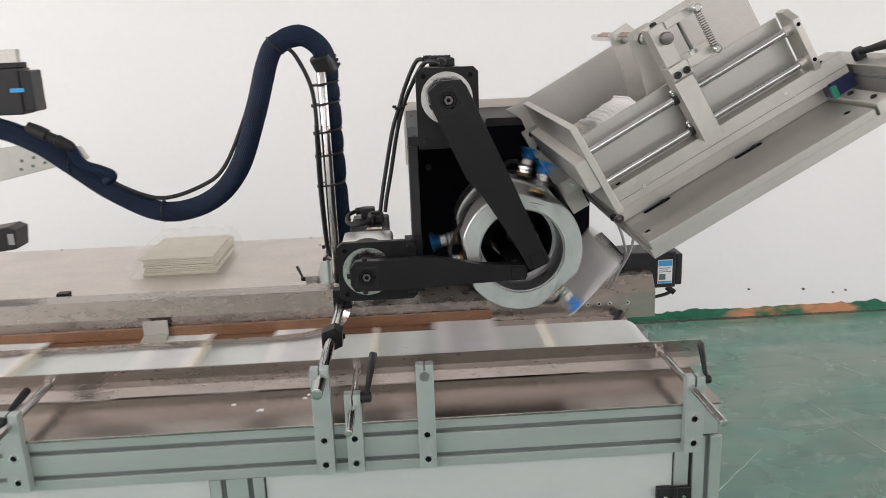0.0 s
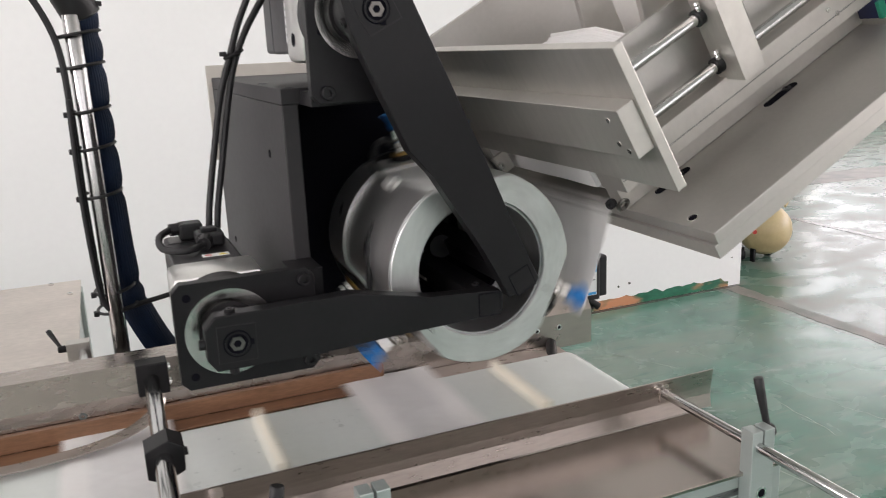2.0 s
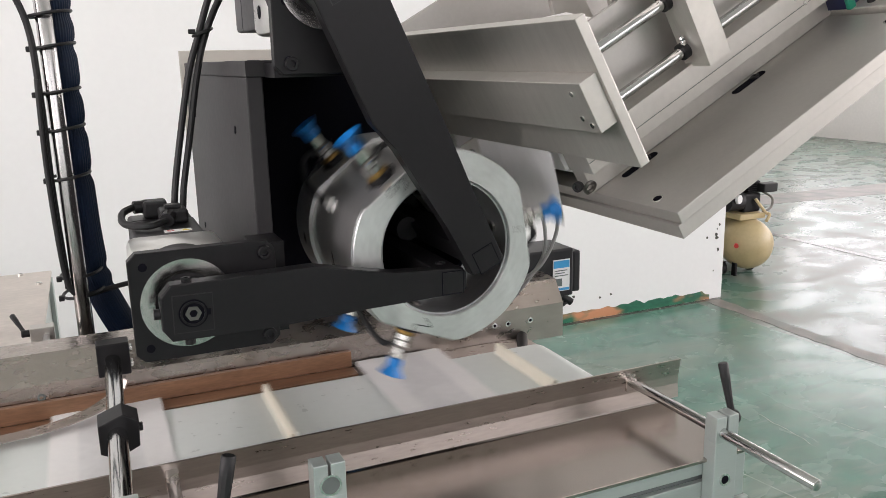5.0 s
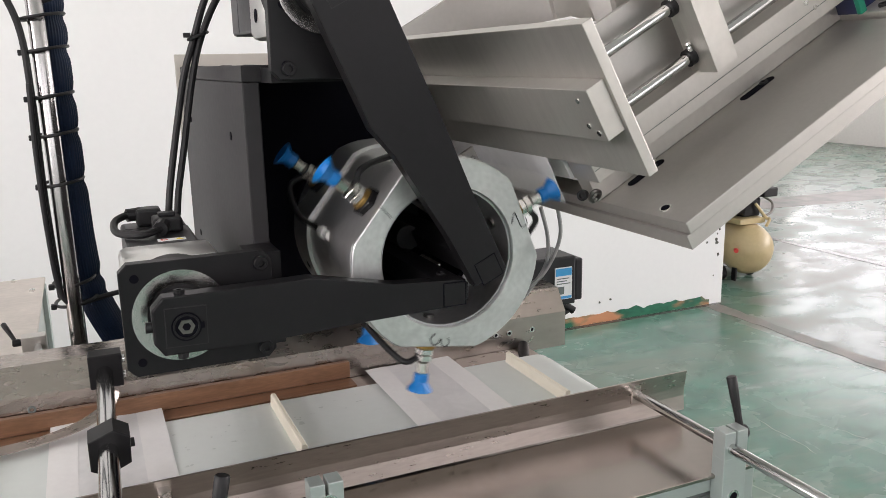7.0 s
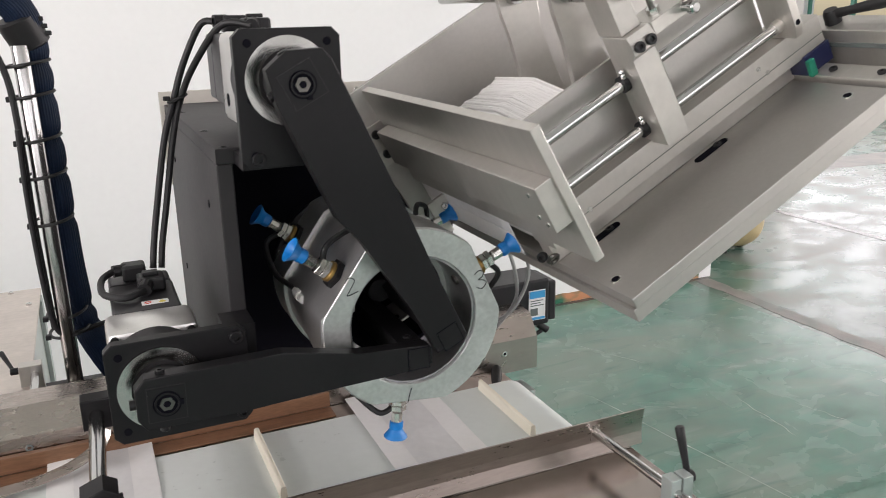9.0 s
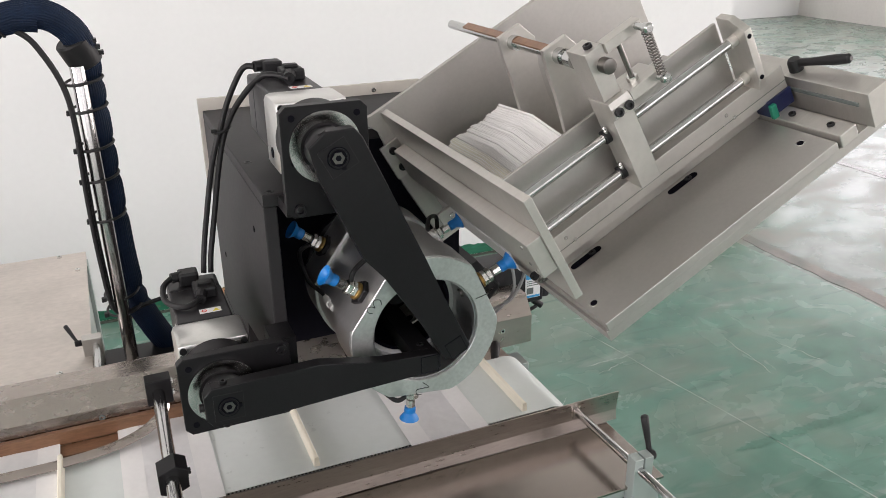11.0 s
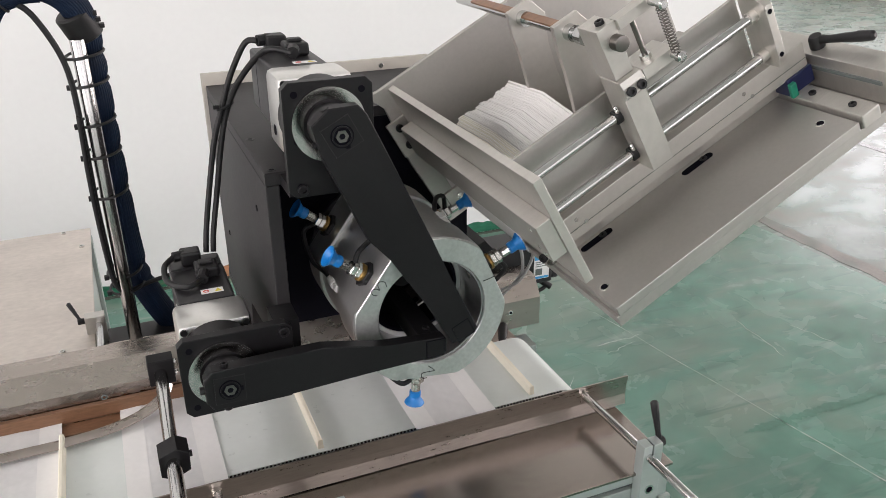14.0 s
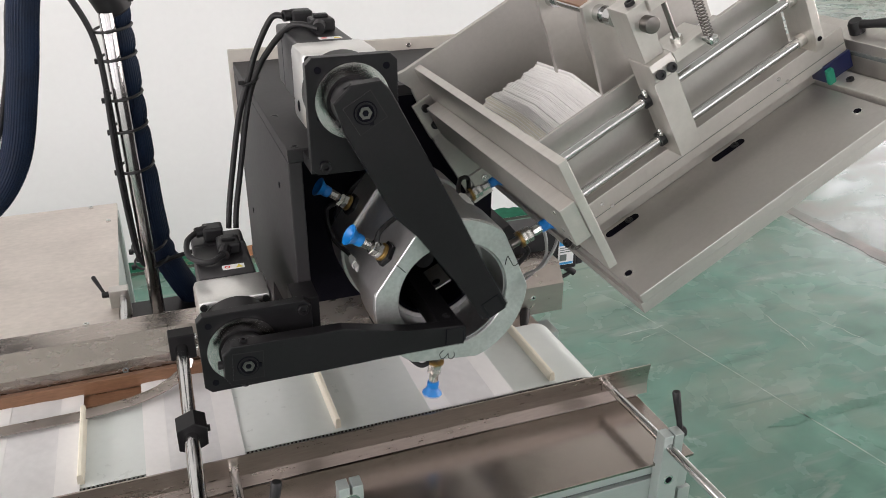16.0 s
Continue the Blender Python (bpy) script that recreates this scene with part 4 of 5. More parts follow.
arm_up, body_up = arm("swing_arm", UP, UP_OUT, 1.422, 1.438, (0.182, 1.03), "black steel swing arm pressing the pick-up suction cups out")
push = part("push_bar", box(0.138, 0.1635, 1.4505, 1.66, 1.001, 1.0242, 0.001), BLACK, body_low, "black push bar reaching into the drum")
screw_head((0.152, 1.462, 1.0225), (0, 0, 1), 0.0045, push, BLACK)
for nm, y, mt, q in (("end_line", 1.4336, INSIDE, 0.0112), ("end_block", 1.4332, BLACK, 0.0102)):
    part(nm, box(0.1525 - q, 0.1525 + q, y, 1.4345, 1.0122 - q, 1.0122 + q), mt, body_low)
    part(nm, box(-q, q, -0.0006 if mt is BLACK else -0.0002, 0.0008, -q, q), mt, body_up, local=True).matrix_basis = pose(0.1812 - UP[0], 0, 1.0345 - UP[1], 0, -25, 0)
part("end_pad", box(0.1642, 0.1662, 1.4345, 1.4495, 1.0045, 1.0215), BLACK, body_low)
part("push_bar", prism([(0.176, 1.023), (0.197, 1.0325), (0.188, 1.052), (0.167, 1.0425)], "y", 1.4385, 1.66, 0.001), BLACK, body_up, "black push bar reaching into the drum")

# ---- pick-up drum ----
DC = (0.164, 1.470, 1.036)
drum = thing("pickup_drum", "hollow aluminium pick-up drum with three rows of blue suction cups", "suction drum", DC)
FLATS = ((270, 0.0865), (30, 0.0865), (150, 0.0865))
O = (0, 0, 0)
part("face_ring", ring(O, "y", 0.0675, 0.0955, 0.0, 0.004, 120, FLATS, edge=0.0009), DRUMFACE, drum, "grey ring face numbered with marker", local=True)
part("front_shell", ring(O, "y", 0.0677, 0.0962, 0.004, 0.068, 96, FLATS), DRUM, drum, local=True, smooth=True)
part("core", ring(O, "y", 0.060, 0.0925, 0.0682, 0.155, 96, ((270, 0.083), (30, 0.083), (150, 0.083))), DRUM, drum, local=True, smooth=True)
part("shaded_bore", ring(O, "y", 0.0655, 0.0675, 0.0045, 0.0680, 64), BORE, drum, local=True, smooth=True)
# Black ring added as the shade deep inside the drum's bore.
part("shaded_bore", ring(O, "y", 0.0555, 0.0598, 0.0690, 0.210, 48), INSIDE, drum, local=True, smooth=True)
part("rear_shell", ring(O, "y", 0.060, 0.0962, 0.1552, 0.212, 96, FLATS), DRUM, drum, local=True, smooth=True)
part("hub_disc", cyl((0, 0.212, 0), (0, 0.220, 0), 0.094, 48), BLACK, drum, local=True)
part("spindle", cyl((0, 0.105, 0), (0, 0.284, 0), 0.013, 32), BLACK, drum, local=True, smooth=True)
for a in (28, 148, 268):
    plate = part("guide_plate", box(-0.015, 0.015, 0.085, 0.135, 0.0350, 0.0380, 0.001), ALU, drum, "bare aluminium guide plate", local=True)
    plate.matrix_basis = pose(0, 0, 0, 0, a, 0)
    part("hole", cyl((0.002, 0.097, 0.0342), (0.002, 0.097, 0.0351), 0.0055, 16), INSIDE, plate, local=True)
for a in (90, 210, 330):
    f = radians(a)
    part("tapped_hole", cyl((math.cos(f) * 0.0955, 0.18, math.sin(f) * 0.0955), (math.cos(f) * 0.0966, 0.18, math.sin(f) * 0.0966), 0.004, 14), INSIDE, drum, local=True)

# hand-drawn numbers on the ring face, one beside each row of cups
STROKES = {
    "3": [[(-0.008, 0.012), (0.0, 0.016), (0.007, 0.012), (0.004, 0.005), (-0.003, 0.002), (0.005, -0.001), (0.009, -0.007), (0.001, -0.014), (-0.008, -0.010)]],
    "2": [[(-0.008, 0.008), (-0.001, 0.014), (0.007, 0.008), (-0.002, -0.004), (-0.008, -0.012), (0.009, -0.010)]],
    "1": [[(-0.009, 0.008), (0.0, 0.001), (0.010, -0.008)]],
}
for number, at in (("3", 270), ("2", 30), ("1", 150)):
    d = 0.0800
    c = (math.cos(radians(at)) * d, math.sin(radians(at)) * d)
    turn = radians(0 if number == "1" else -105)
    size = 0.66
    for stroke in STROKES[number]:
        pts = []
        for u, v in stroke:
            u, v = u * size, v * size
            pts.append((c[0] + math.cos(turn) * u - math.sin(turn) * v, -0.0004, c[1] + math.sin(turn) * u + math.cos(turn) * v))
        part("marker_number", tube(pts, 0.0005, 6, 6), INK, drum, "hand-drawn marker number", local=True)

REACH = 0.020        # how far the cups are pushed out
TIP = 0.1411          # cup lip from the drum's axis, drawn in
CUPS = []
for i, at in enumerate((270, 30, 150)):
    d = Vector((math.cos(radians(at)), 0, math.sin(radians(at))))
    tang = Vector((-d.z, 0, d.x))
    for y in (0.031, 0.190):
        foot = Vector((0, y, 0)) + d * 0.0866
        part("pad", lathe([(0, 0.0155), (0.005, 0.0155), (0.006, 0.0125)], foot, d, 6), BLACK, drum, "black hexagonal pad", local=True)
        cup = part("suction_cup", lathe([(-0.024, 0.0056), (0.026, 0.0056)], foot, d, 18), SPRINGSTEEL, drum, "spring-loaded suction cup with blue silicone lip", local=True, smooth=True)
        part("collar", lathe([(0.0062, 0.0108), (0.0094, 0.0108), (0.0100, 0.0098)], foot, d, 20), BRONZE, cup, "gold passivated collar", local=True, smooth=True)
        part("nut", lathe([(0.0102, 0.0083), (0.0110, 0.0096), (0.0158, 0.0096), (0.0166, 0.0083)], foot, d, 6), ZINC, cup, local=True)
        part("nut", lathe([(0.0170, 0.0083), (0.0176, 0.0096), (0.0224, 0.0096), (0.0232, 0.0083)], foot, d, 6), ZINC, cup, local=True)
        part("fitting", lathe([(0.023, 0.0042), (0.026, 0.0042), (0.026, 0.0062), (0.036, 0.0062), (0.037, 0.005)], foot, d, 8), ZINC, cup, local=True)
        part("cup_lip", lathe([(0.0365, 0.0050), (0.0375, 0.0072), (0.0435, 0.0075), (0.0450, 0.0069), (0.0475, 0.0080), (0.0510, 0.0104), (0.0536, 0.0125), (0.0545, 0.0127), (0.0540, 0.0110), (0.049, 0.005)], foot, d, 28), BLUE, cup, "blue silicone bell", local=True, smooth=True)
        CUPS.append((i, d, cup))
        bend = foot + d * 0.020
        if y > 0.1:
            end = Vector((0, 0.118, 0)) + d * 0.080 + tang * 0.045
            path = [bend + tang * 0.006, bend + tang * 0.024 + d * 0.006, foot + tang * 0.044 + d * 0.010 - Vector((0, 0.030, 0)), end + d * 0.002 + Vector((0, 0.014, 0)), end]
        else:
            path = [bend - tang * 0.006, bend - tang * 0.022 + d * 0.004, foot - tang * 0.046 + d * 0.004 + Vector((0, 0.020, 0)), foot - tang * 0.066 - d * 0.020 + Vector((0, 0.036, 0)), foot - tang * 0.080 - d * 0.042 + Vector((0, 0.050, 0))]
            part("tube_plug", lathe([(0, 0.0055), (0.006, 0.0068), (0.018, 0.0068), (0.019, 0.005), (0.026, 0.005)], foot - tang * 0.064 - d * 0.016 + Vector((0, 0.034, 0)), path[-1] - path[-2], 12), PLASTIC, drum, "black push-in fitting", local=True, smooth=True)
        part("air_tube", tube(path, 0.0031, 10, 8), RUBBER, drum, "black air tube", local=True, smooth=True)
    fit_at = Vector((0, 0.085, 0)) + d * 0.080 + tang * 0.045
    part("air_fitting", lathe([(0, 0.0045), (0.012, 0.0045), (0.012, 0.006), (0.026, 0.006), (0.026, 0.0048), (0.034, 0.0044)], fit_at, Vector((0, 1, 0)), 12), WHITEPLASTIC, drum, "white push-in air fitting", local=True, smooth=True)

# ---- card hopper, tilted 29.5 degrees ----
HA = 29.5
hop = thing("card_hopper", "tilted aluminium hopper holding a stack of paper sleeves", "hopper", (0.331, 1.337, 1.060), (0, -HA, 0))


def hp(name, bm, mat=ALUPLATE, label="", parent=None, smooth=False):
    return part(name, bm, mat, parent or hop, label, local=True, smooth=smooth)


hp("base_plate", box(-0.002, 0.436, -0.006, 0.425, -0.006, 0.0085, 0.0006), ALUPLATE, "thick lower base plate")
top_plate = hp("slotted_plate", box(0.001, 0.352, -0.008, 0.425, 0.0088, 0.021, 0.0010), ALUPLATE, "slotted upper base plate")
for u in (0.055, 0.213):
    s = []
    for i in range(13):
        f = math.pi / 2 + math.pi * i / 12
        s.append((u - 0.018 + math.cos(f) * 0.0052, 0.108 + math.sin(f) * 0.0052))
    for i in range(13):
        f = -math.pi / 2 + math.pi * i / 12
        s.append((u + 0.018 + math.cos(f) * 0.0052, 0.108 + math.sin(f) * 0.0052))
    slot = hp("slot", prism(s, "z", 0.0205, 0.0216), INSIDE, "", top_plate)
    screw_head((u + 0.010, 0.108, 0.0200), (0, 0, 1), 0.0046, slot, PLASTIC, local=True)
for u, y in ((0.013, 0.032), (0.333, 0.030)):
    hole = hp("countersink", ring((u, y, 0), "z", 0.0035, 0.0055, 0.0207, 0.0216, 20), ZINC, "", top_plate)
    hp("hole_core", cyl((u, y, 0.0208), (u, y, 0.0218), 0.0042, 16), INSIDE, "", hole)
# end plate with the long block before it
left = hp("end_plate", box(-0.018, -0.008, -0.0165, 0.4018, 0.082, 0.2190, 0.0007), ALU, "milled end plate")
block = hp("cross_block", box(-0.036, -0.0182, -0.013, 0.372, 0.127, 0.173, 0.0007), ALU, "milled cross block")
for y, n in ((0.005, 0.163), (0.005, 0.140), (-0.005, 0.134)):
    hp("pin_hole", cyl((-0.0366, y, n), (-0.0355, y, n), 0.0025, 12), ZINC, "", block)
brk = hp("slotted_bracket", box(-0.0480, -0.0132, 0.3957, 0.4015, 0.1200, 0.1760, 0.0005), ALU)
for n in (0.129, 0.158):
    screw_head((-0.033, 0.3957, n + 0.006), (0, -1, 0), 0.0058, brk, PLASTIC, local=True)
brk2 = hp("sensor_bracket", box(-0.040, -0.006, 0.322, 0.328, 0.050, 0.075, 0.0005), ALU)
screw_head((-0.022, 0.322, 0.062), (0, -1, 0), 0.0045, brk2, ZINC, local=True)
hp("back_plate", prism([(-0.050, 0.226), (-0.034, 0.196), (-0.045, 0.106), (-0.040, -0.012), (-0.006, -0.012), (-0.005, 0.0215), (0.42, 0.0215), (0.42, 0.17), (0.36, 0.222), (-0.03, 0.222)], "y", 0.402, 0.411, 0.0007), ALUPLATE, "tall back plate")
hp("guide_plate", box(-0.0078, 0.338, 0.122, 0.127, 0.0822, 0.172, 0.0005), ALUPLATE, "inner guide plate")
bar_lo = hp("lower_rail", box(0.0, 0.395, 0.119, 0.140, 0.0213, 0.0478, 0.0006), ALU)
bar_hi = hp("upper_rail", box(-0.002, 0.390, 0.097, 0.140, 0.048, 0.082, 0.0008), ALU)
hp("rail_seam", box(-0.001, 0.389, 0.0965, 0.0975, 0.0605, 0.0612), SLOT, "", bar_hi)
for u in (0.04, 0.05, 0.295, 0.305):
    n = 0.072 if u in (0.04, 0.295) else 0.062
    hp("pin_hole", cyl((u, 0.0960, n), (u, 0.0975, n), 0.0026, 12), ZINC, "", bar_hi)
for u in (0.362, 0.02):
    hp("pin_hole", cyl((u, 0.109, 0.0815), (u, 0.109, 0.0826), 0.0042, 14), INSIDE, "", bar_hi)
endp = hp("small_end_plate", prism([(0.082, 0.0822), (0.1215, 0.0822), (0.1215, 0.178), (0.100, 0.178), (0.078, 0.165), (0.078, 0.095)], "x", 0.340, 0.3505, 0.0006), ALU)
for n in (0.099, 0.156):
    screw_head((0.3508, 0.088, n), (1, 0, 0), 0.003, endp, PLASTIC, local=True)
    hp("hole", cyl((0.345, 0.0775, n), (0.345, 0.0785, n), 0.003, 12), INSIDE, "", endp)
for n in (0.151, 0.098):
    hp("guide_rod", cyl((-0.008, 0.099, n), (0.340, 0.099, n), 0.0058, 24), CHROME, "polished guide rod", smooth=True)
    hp("rod_collar", cyl((0.330, 0.099, n), (0.340, 0.099, n), 0.0075, 20), ALU, smooth=True)
# pusher carriage on the rods, creeping towards the end plate as sleeves are used up
carr = hp("carriage", prism([(0.0725, 0.079), (0.1085, 0.079), (0.1085, 0.2005), (0.0685, 0.2005), (0.0660, 0.193), (0.0660, 0.181), (0.0725, 0.176)], "x", 0.148, 0.177, 0.0008), ALU, "milled pusher carriage on two rods")


def on_carriage(name, bm, mat=ALU, label="", smooth=False):
    return hp(name, bm, mat, label, carr, smooth)


for n in (0.151, 0.098):
    on_carriage("bush", cyl((0.1415, 0.099, n), (0.148, 0.099, n), 0.0088, 24), PLASTIC, smooth=True)
    on_carriage("grease_nipple", lathe([(0, 0.0028), (0.004, 0.0028), (0.005, 0.0018), (0.008, 0.003), (0.010, 0.001)], (0.145, 0.094, n + 0.0075), (-0.2, -0.2, 1), 12), CHROME, smooth=True)
for u in (0.1552, 0.1695):
    screw_head((u, 0.0655, 0.187), (0, -1, 0.2), 0.0054, carr, PLASTIC, local=True)
on_carriage("anchor_bar", box(0.1772, 0.222, 0.0660, 0.1060, 0.1865, 0.2003, 0.0006), ALU)
on_carriage("pillar", box(0.1495, 0.1735, 0.0765, 0.114, 0.2007, 0.262, 0.0008), ALU, "milled upright block")
on_carriage("top_arm", prism([(0.1737, 0.250), (0.214, 0.250), (0.222, 0.254), (0.224, 0.262), (0.1737, 0.262)], "y", 0.0720, 0.0880, 0.0007), ALU, "milled top arm")
screw_head((0.163, 0.088, 0.2620), (0, 0, 1), 0.0052, carr, PLASTIC, local=True)
on_carriage("pivot_pin", cyl((0.1665, 0.064, 0.2400), (0.1665, 0.108, 0.2400), 0.0088, 28, bevel=0.0008), SPRINGSTEEL, "dark pivot pin", smooth=True)
on_carriage("cross_bar", cyl((0.156, 0.1142, 0.246), (0.156, 0.455, 0.246), 0.0062, 24), CHROME, "steel cross bar with brown tape", smooth=True)
on_carriage("bar_collar", cyl((0.156, 0.1142, 0.246), (0.156, 0.128, 0.246), 0.0098, 24), CHROME, smooth=True)
for y0, y1 in ((0.168, 0.250), (0.283, 0.40)):
    on_carriage("tape", box(0.1505, 0.1615, y0, y1, 0.2505, 0.2530), BROWN, "brown tape on the bar")
for y in (0.150, 0.262):
    out = [(0.140, 0.262), (0.174, 0.262), (0.186, 0.235), (0.172, 0.200), (0.168, 0.160), (0.168, 0.058), (0.126, 0.058), (0.123, 0.160), (0.132, 0.205), (0.135, 0.235)]
    on_carriage("pusher_finger", prism(out, "y", y, y + 0.0075, 0.0013), ALU, "bent pusher plate")
    on_carriage("finger_collar", cyl((0.156, y - 0.012, 0.246), (0.156, y, 0.246), 0.0095, 20), CHROME, smooth=True)
on_carriage("stud", cyl((0.1935, 0.080, 0.200), (0.1935, 0.080, 0.250), 0.0031, 14), SPRINGSTEEL, smooth=True)
on_carriage("stud_nut", cyl((0.1935, 0.080, 0.2003), (0.1935, 0.080, 0.2065), 0.0065, 6), ZINC)
for u, n in ((0.2165, 0.257), (0.2165, 0.193)):
    on_carriage("spring_post", lathe([(0, 0.004), (0.016, 0.004), (0.017, 0.006), (0.023, 0.006), (0.025, 0.004)], (u, 0.073, n), (0, -1, 0), 16), CHROME, smooth=True)
coil = [Vector((0.2165 + math.cos(i * 0.9) * 0.0048, 0.0575 + math.sin(i * 0.9) * 0.0048, 0.253 - i * 0.00052)) for i in range(108)]
on_carriage("spring", tube(coil, 0.0008, 5, 1), SPRINGSTEEL, "coiled tension spring", smooth=True)
# cross slide at the upper end
hp("end_bar", box(0.400, 0.432, -0.016, 0.20, 0.0088, 0.056, 0.0008), ALU, "milled end bar")
hp("groove", box(0.3985, 0.4005, -0.0, 0.18, 0.036, 0.041), SLOT)
lin = hp("linear_rail", box(0.3555, 0.3815, -0.010, 0.20, 0.0088, 0.027, 0.0015), ALU, "steel linear rail")
for y in (0.015, 0.075):
    screw_head((0.3685, y, 0.0262), (0, 0, 1), 0.0045, lin, PLASTIC, local=True)
car2 = hp("linear_carriage", box(0.3535, 0.392, 0.094, 0.15, 0.0265, 0.050, 0.001), CARRIAGE, "dark blue linear carriage")
hp("end_cap", box(0.352, 0.361, 0.088, 0.0938, 0.0265, 0.046, 0.001), GREENCAP, "", car2)
hub = hp("lever_hub", lathe([(0, 0.009), (0.012, 0.009), (0.016, 0.007)], (0.416, 0.105, 0.0562), (0, 0, 1), 18), PLASTIC, "black clamping lever", smooth=True)
hp("lever_grip", lathe([(0, 0.006), (0.02, 0.0048), (0.055, 0.0066), (0.072, 0.006), (0.075, 0.003)], (0.416, 0.105, 0.066), (0.25, -0.95, 0.10), 14), PLASTIC, "", hub, smooth=True)
eye = hp("eye_bolt", tube([(-0.006, 0.118, 0.026), (-0.010, 0.112, 0.034), (-0.006, 0.106, 0.040), (0.001, 0.110, 0.034), (0.0, 0.116, 0.027), (-0.006, 0.118, 0.026)], 0.0022, 8, 6), SPRINGSTEEL, "small steel eye and screw", smooth=True)
screw_head((-0.008, 0.126, 0.034), (-0.7, -0.5, 0.3), 0.0055, eye, PLASTIC, local=True)

# stack of sleeves in the hopper


def stack():
    s = thing("sleeve_stack", "fanned stack of white paper sleeves in the hopper", "paper stack", (0.331, 1.337, 1.060), (0, -HA, 0))
    rng = random.Random(8)
    u = 0.010
    total = 120
    bunch = slip = bow = 0.0
    for i in range(total):
        th = 0.00086
        g = i / total
        if i % 9 == 0 or rng.random() < 0.06:
            bunch, slip, bow = rng.uniform(-0.006, 0.005), rng.uniform(-0.0025, 0.0025), rng.uniform(0.0, 0.9)
        lift = 0.012 * g + slip * 0.8 + rng.uniform(-0.0006, 0.0006)
        y0, y1 = 0.150 + rng.uniform(-0.0015, 0.0015), 0.330 + bunch + 0.008 * math.sin(g * 5 + 1) + rng.uniform(-0.0015, 0.0015)
        n1 = 0.146 + lift
        bm = bmesh.new()
        rows = []
        for k in range(7):
            f = k / 6
            lean = (0.004 * g + 0.0012 * bow) * f * f
            wave = 0.0022 * noise.noise((i * 0.03, f * 2.0, 0)) * f
            nn = 0.034 + (n1 - 0.034) * f
            skew = 0.003 * noise.noise((i * 0.05, 3.0, f))
            ym = y0 + 0.45 * (y1 - y0)
            arch = 0.007 * f * (0.5 + 0.5 * bow)
            line = [(y0, nn - 0.010 * f, 0.0), (ym, nn + arch, 0.0022 * f * g), (y1, nn - skew, 0.0)]
            ring_pts = [(u + lean + wave + s_, y_, n_) for y_, n_, s_ in line] + [(u + lean + wave + s_ + th * 0.96, y_, n_) for y_, n_, s_ in reversed(line)]
            rows.append([bm.verts.new(p_) for p_ in ring_pts])
        for p, q in zip(rows, rows[1:]):
            for j in range(6):
                bm.faces.new((p[j], p[(j + 1) % 6], q[(j + 1) % 6], q[j]))
        bm.faces.new(rows[0])
        bm.faces.new(rows[-1])
        part("sleeve", bm, PAPER if i > 34 or i % 3 == 0 else STACKED, s, local=True, smooth=True)
        u += th


stack()

# ---- hose stand ----
hose_stand = thing("hose_stand", "chrome pole carrying a navy braided hose on cable ties", "hose stand", (-0.176, 1.945, 0.74))
part("pole", cyl((-0.171, 1.930, 0.74), (-0.1755, 1.948, 1.304), 0.0105, 28, bevel=0.001), POLE, hose_stand, "polished steel pole", smooth=True)
part("pole_base", box(-0.215, -0.02, 1.90, 1.99, 0.80, 0.8255, 0.001), BLACK, hose_stand)
HOSE_RISE = [(-0.098, 1.980, 0.80), (-0.128, 1.975, 0.86), (-0.151, 1.971, 0.925), (-0.158, 1.971, 0.985), (-0.1605, 1.974, 1.07), (-0.1625, 1.976, 1.22), (-0.163, 1.970, 1.305), (-0.170, 1.962, 1.343), (-0.188, 1.955, 1.366), (-0.212, 1.95, 1.378), (-0.234, 1.95, 1.3755)]
HOSE_LOOP = [(-0.212, 1.95, 1.378), (-0.230, 1.95, 1.3755), (-0.247, 1.95, 1.369), (-0.277, 1.95, 1.342), (-0.315, 1.95, 1.227), (-0.362, 1.95, 1.112), (-0.43, 1.95, 1.047), (-0.527, 1.95, 1.030), (-0.625, 1.95, 1.078), (-0.698, 1.95, 1.135), (-0.769, 1.95, 1.188), (-0.86, 1.95, 1.225), (-1.0, 1.95, 1.25)]
TIES = (1.281, 1.241, 1.184, 1.136, 1.073, 0.940, 0.913)
SWING_AT = (-0.230, 1.95, 1.384)


def swell(p):
    """Full between the ties, drawn in at each one."""
    if p[2] > 1.30:
        return 1.0
    return 1.0 - sum(0.17 * math.exp(-((p[2] - z) / 0.009) ** 2) for z in TIES)


def from_swing(points):
    return [(x - SWING_AT[0], y - SWING_AT[1], z - SWING_AT[2]) for x, y, z in points]


part("hose", tube(HOSE_RISE, 0.0208, 72, 26, swell=swell, rib=0.035), HOSE, hose_stand, "navy blue braided hose sleeve", smooth=True)
hose_loop = part("hose_loop", tube(from_swing(HOSE_LOOP), 0.0212, 72, 12, rib=0.035), HOSE, hose_stand, "hanging loop of the navy braided hose", local=True, smooth=True)
hose_loop.matrix_basis = pose(SWING_AT[0] + 0.176, SWING_AT[1] - 1.945, SWING_AT[2] - 0.74)
part("thin_cable", tube([(-0.187, 1.934, 0.925), (-0.191, 1.935, 1.06), (-0.191, 1.938, 1.18), (-0.196, 1.94, 1.27), (-0.222, 1.942, 1.335), (-0.245, 1.944, 1.358), (-0.258, 1.944, 1.360)], 0.0042, 10, 8), RUBBER, hose_stand, "thin black cable tied to the pole", smooth=True)
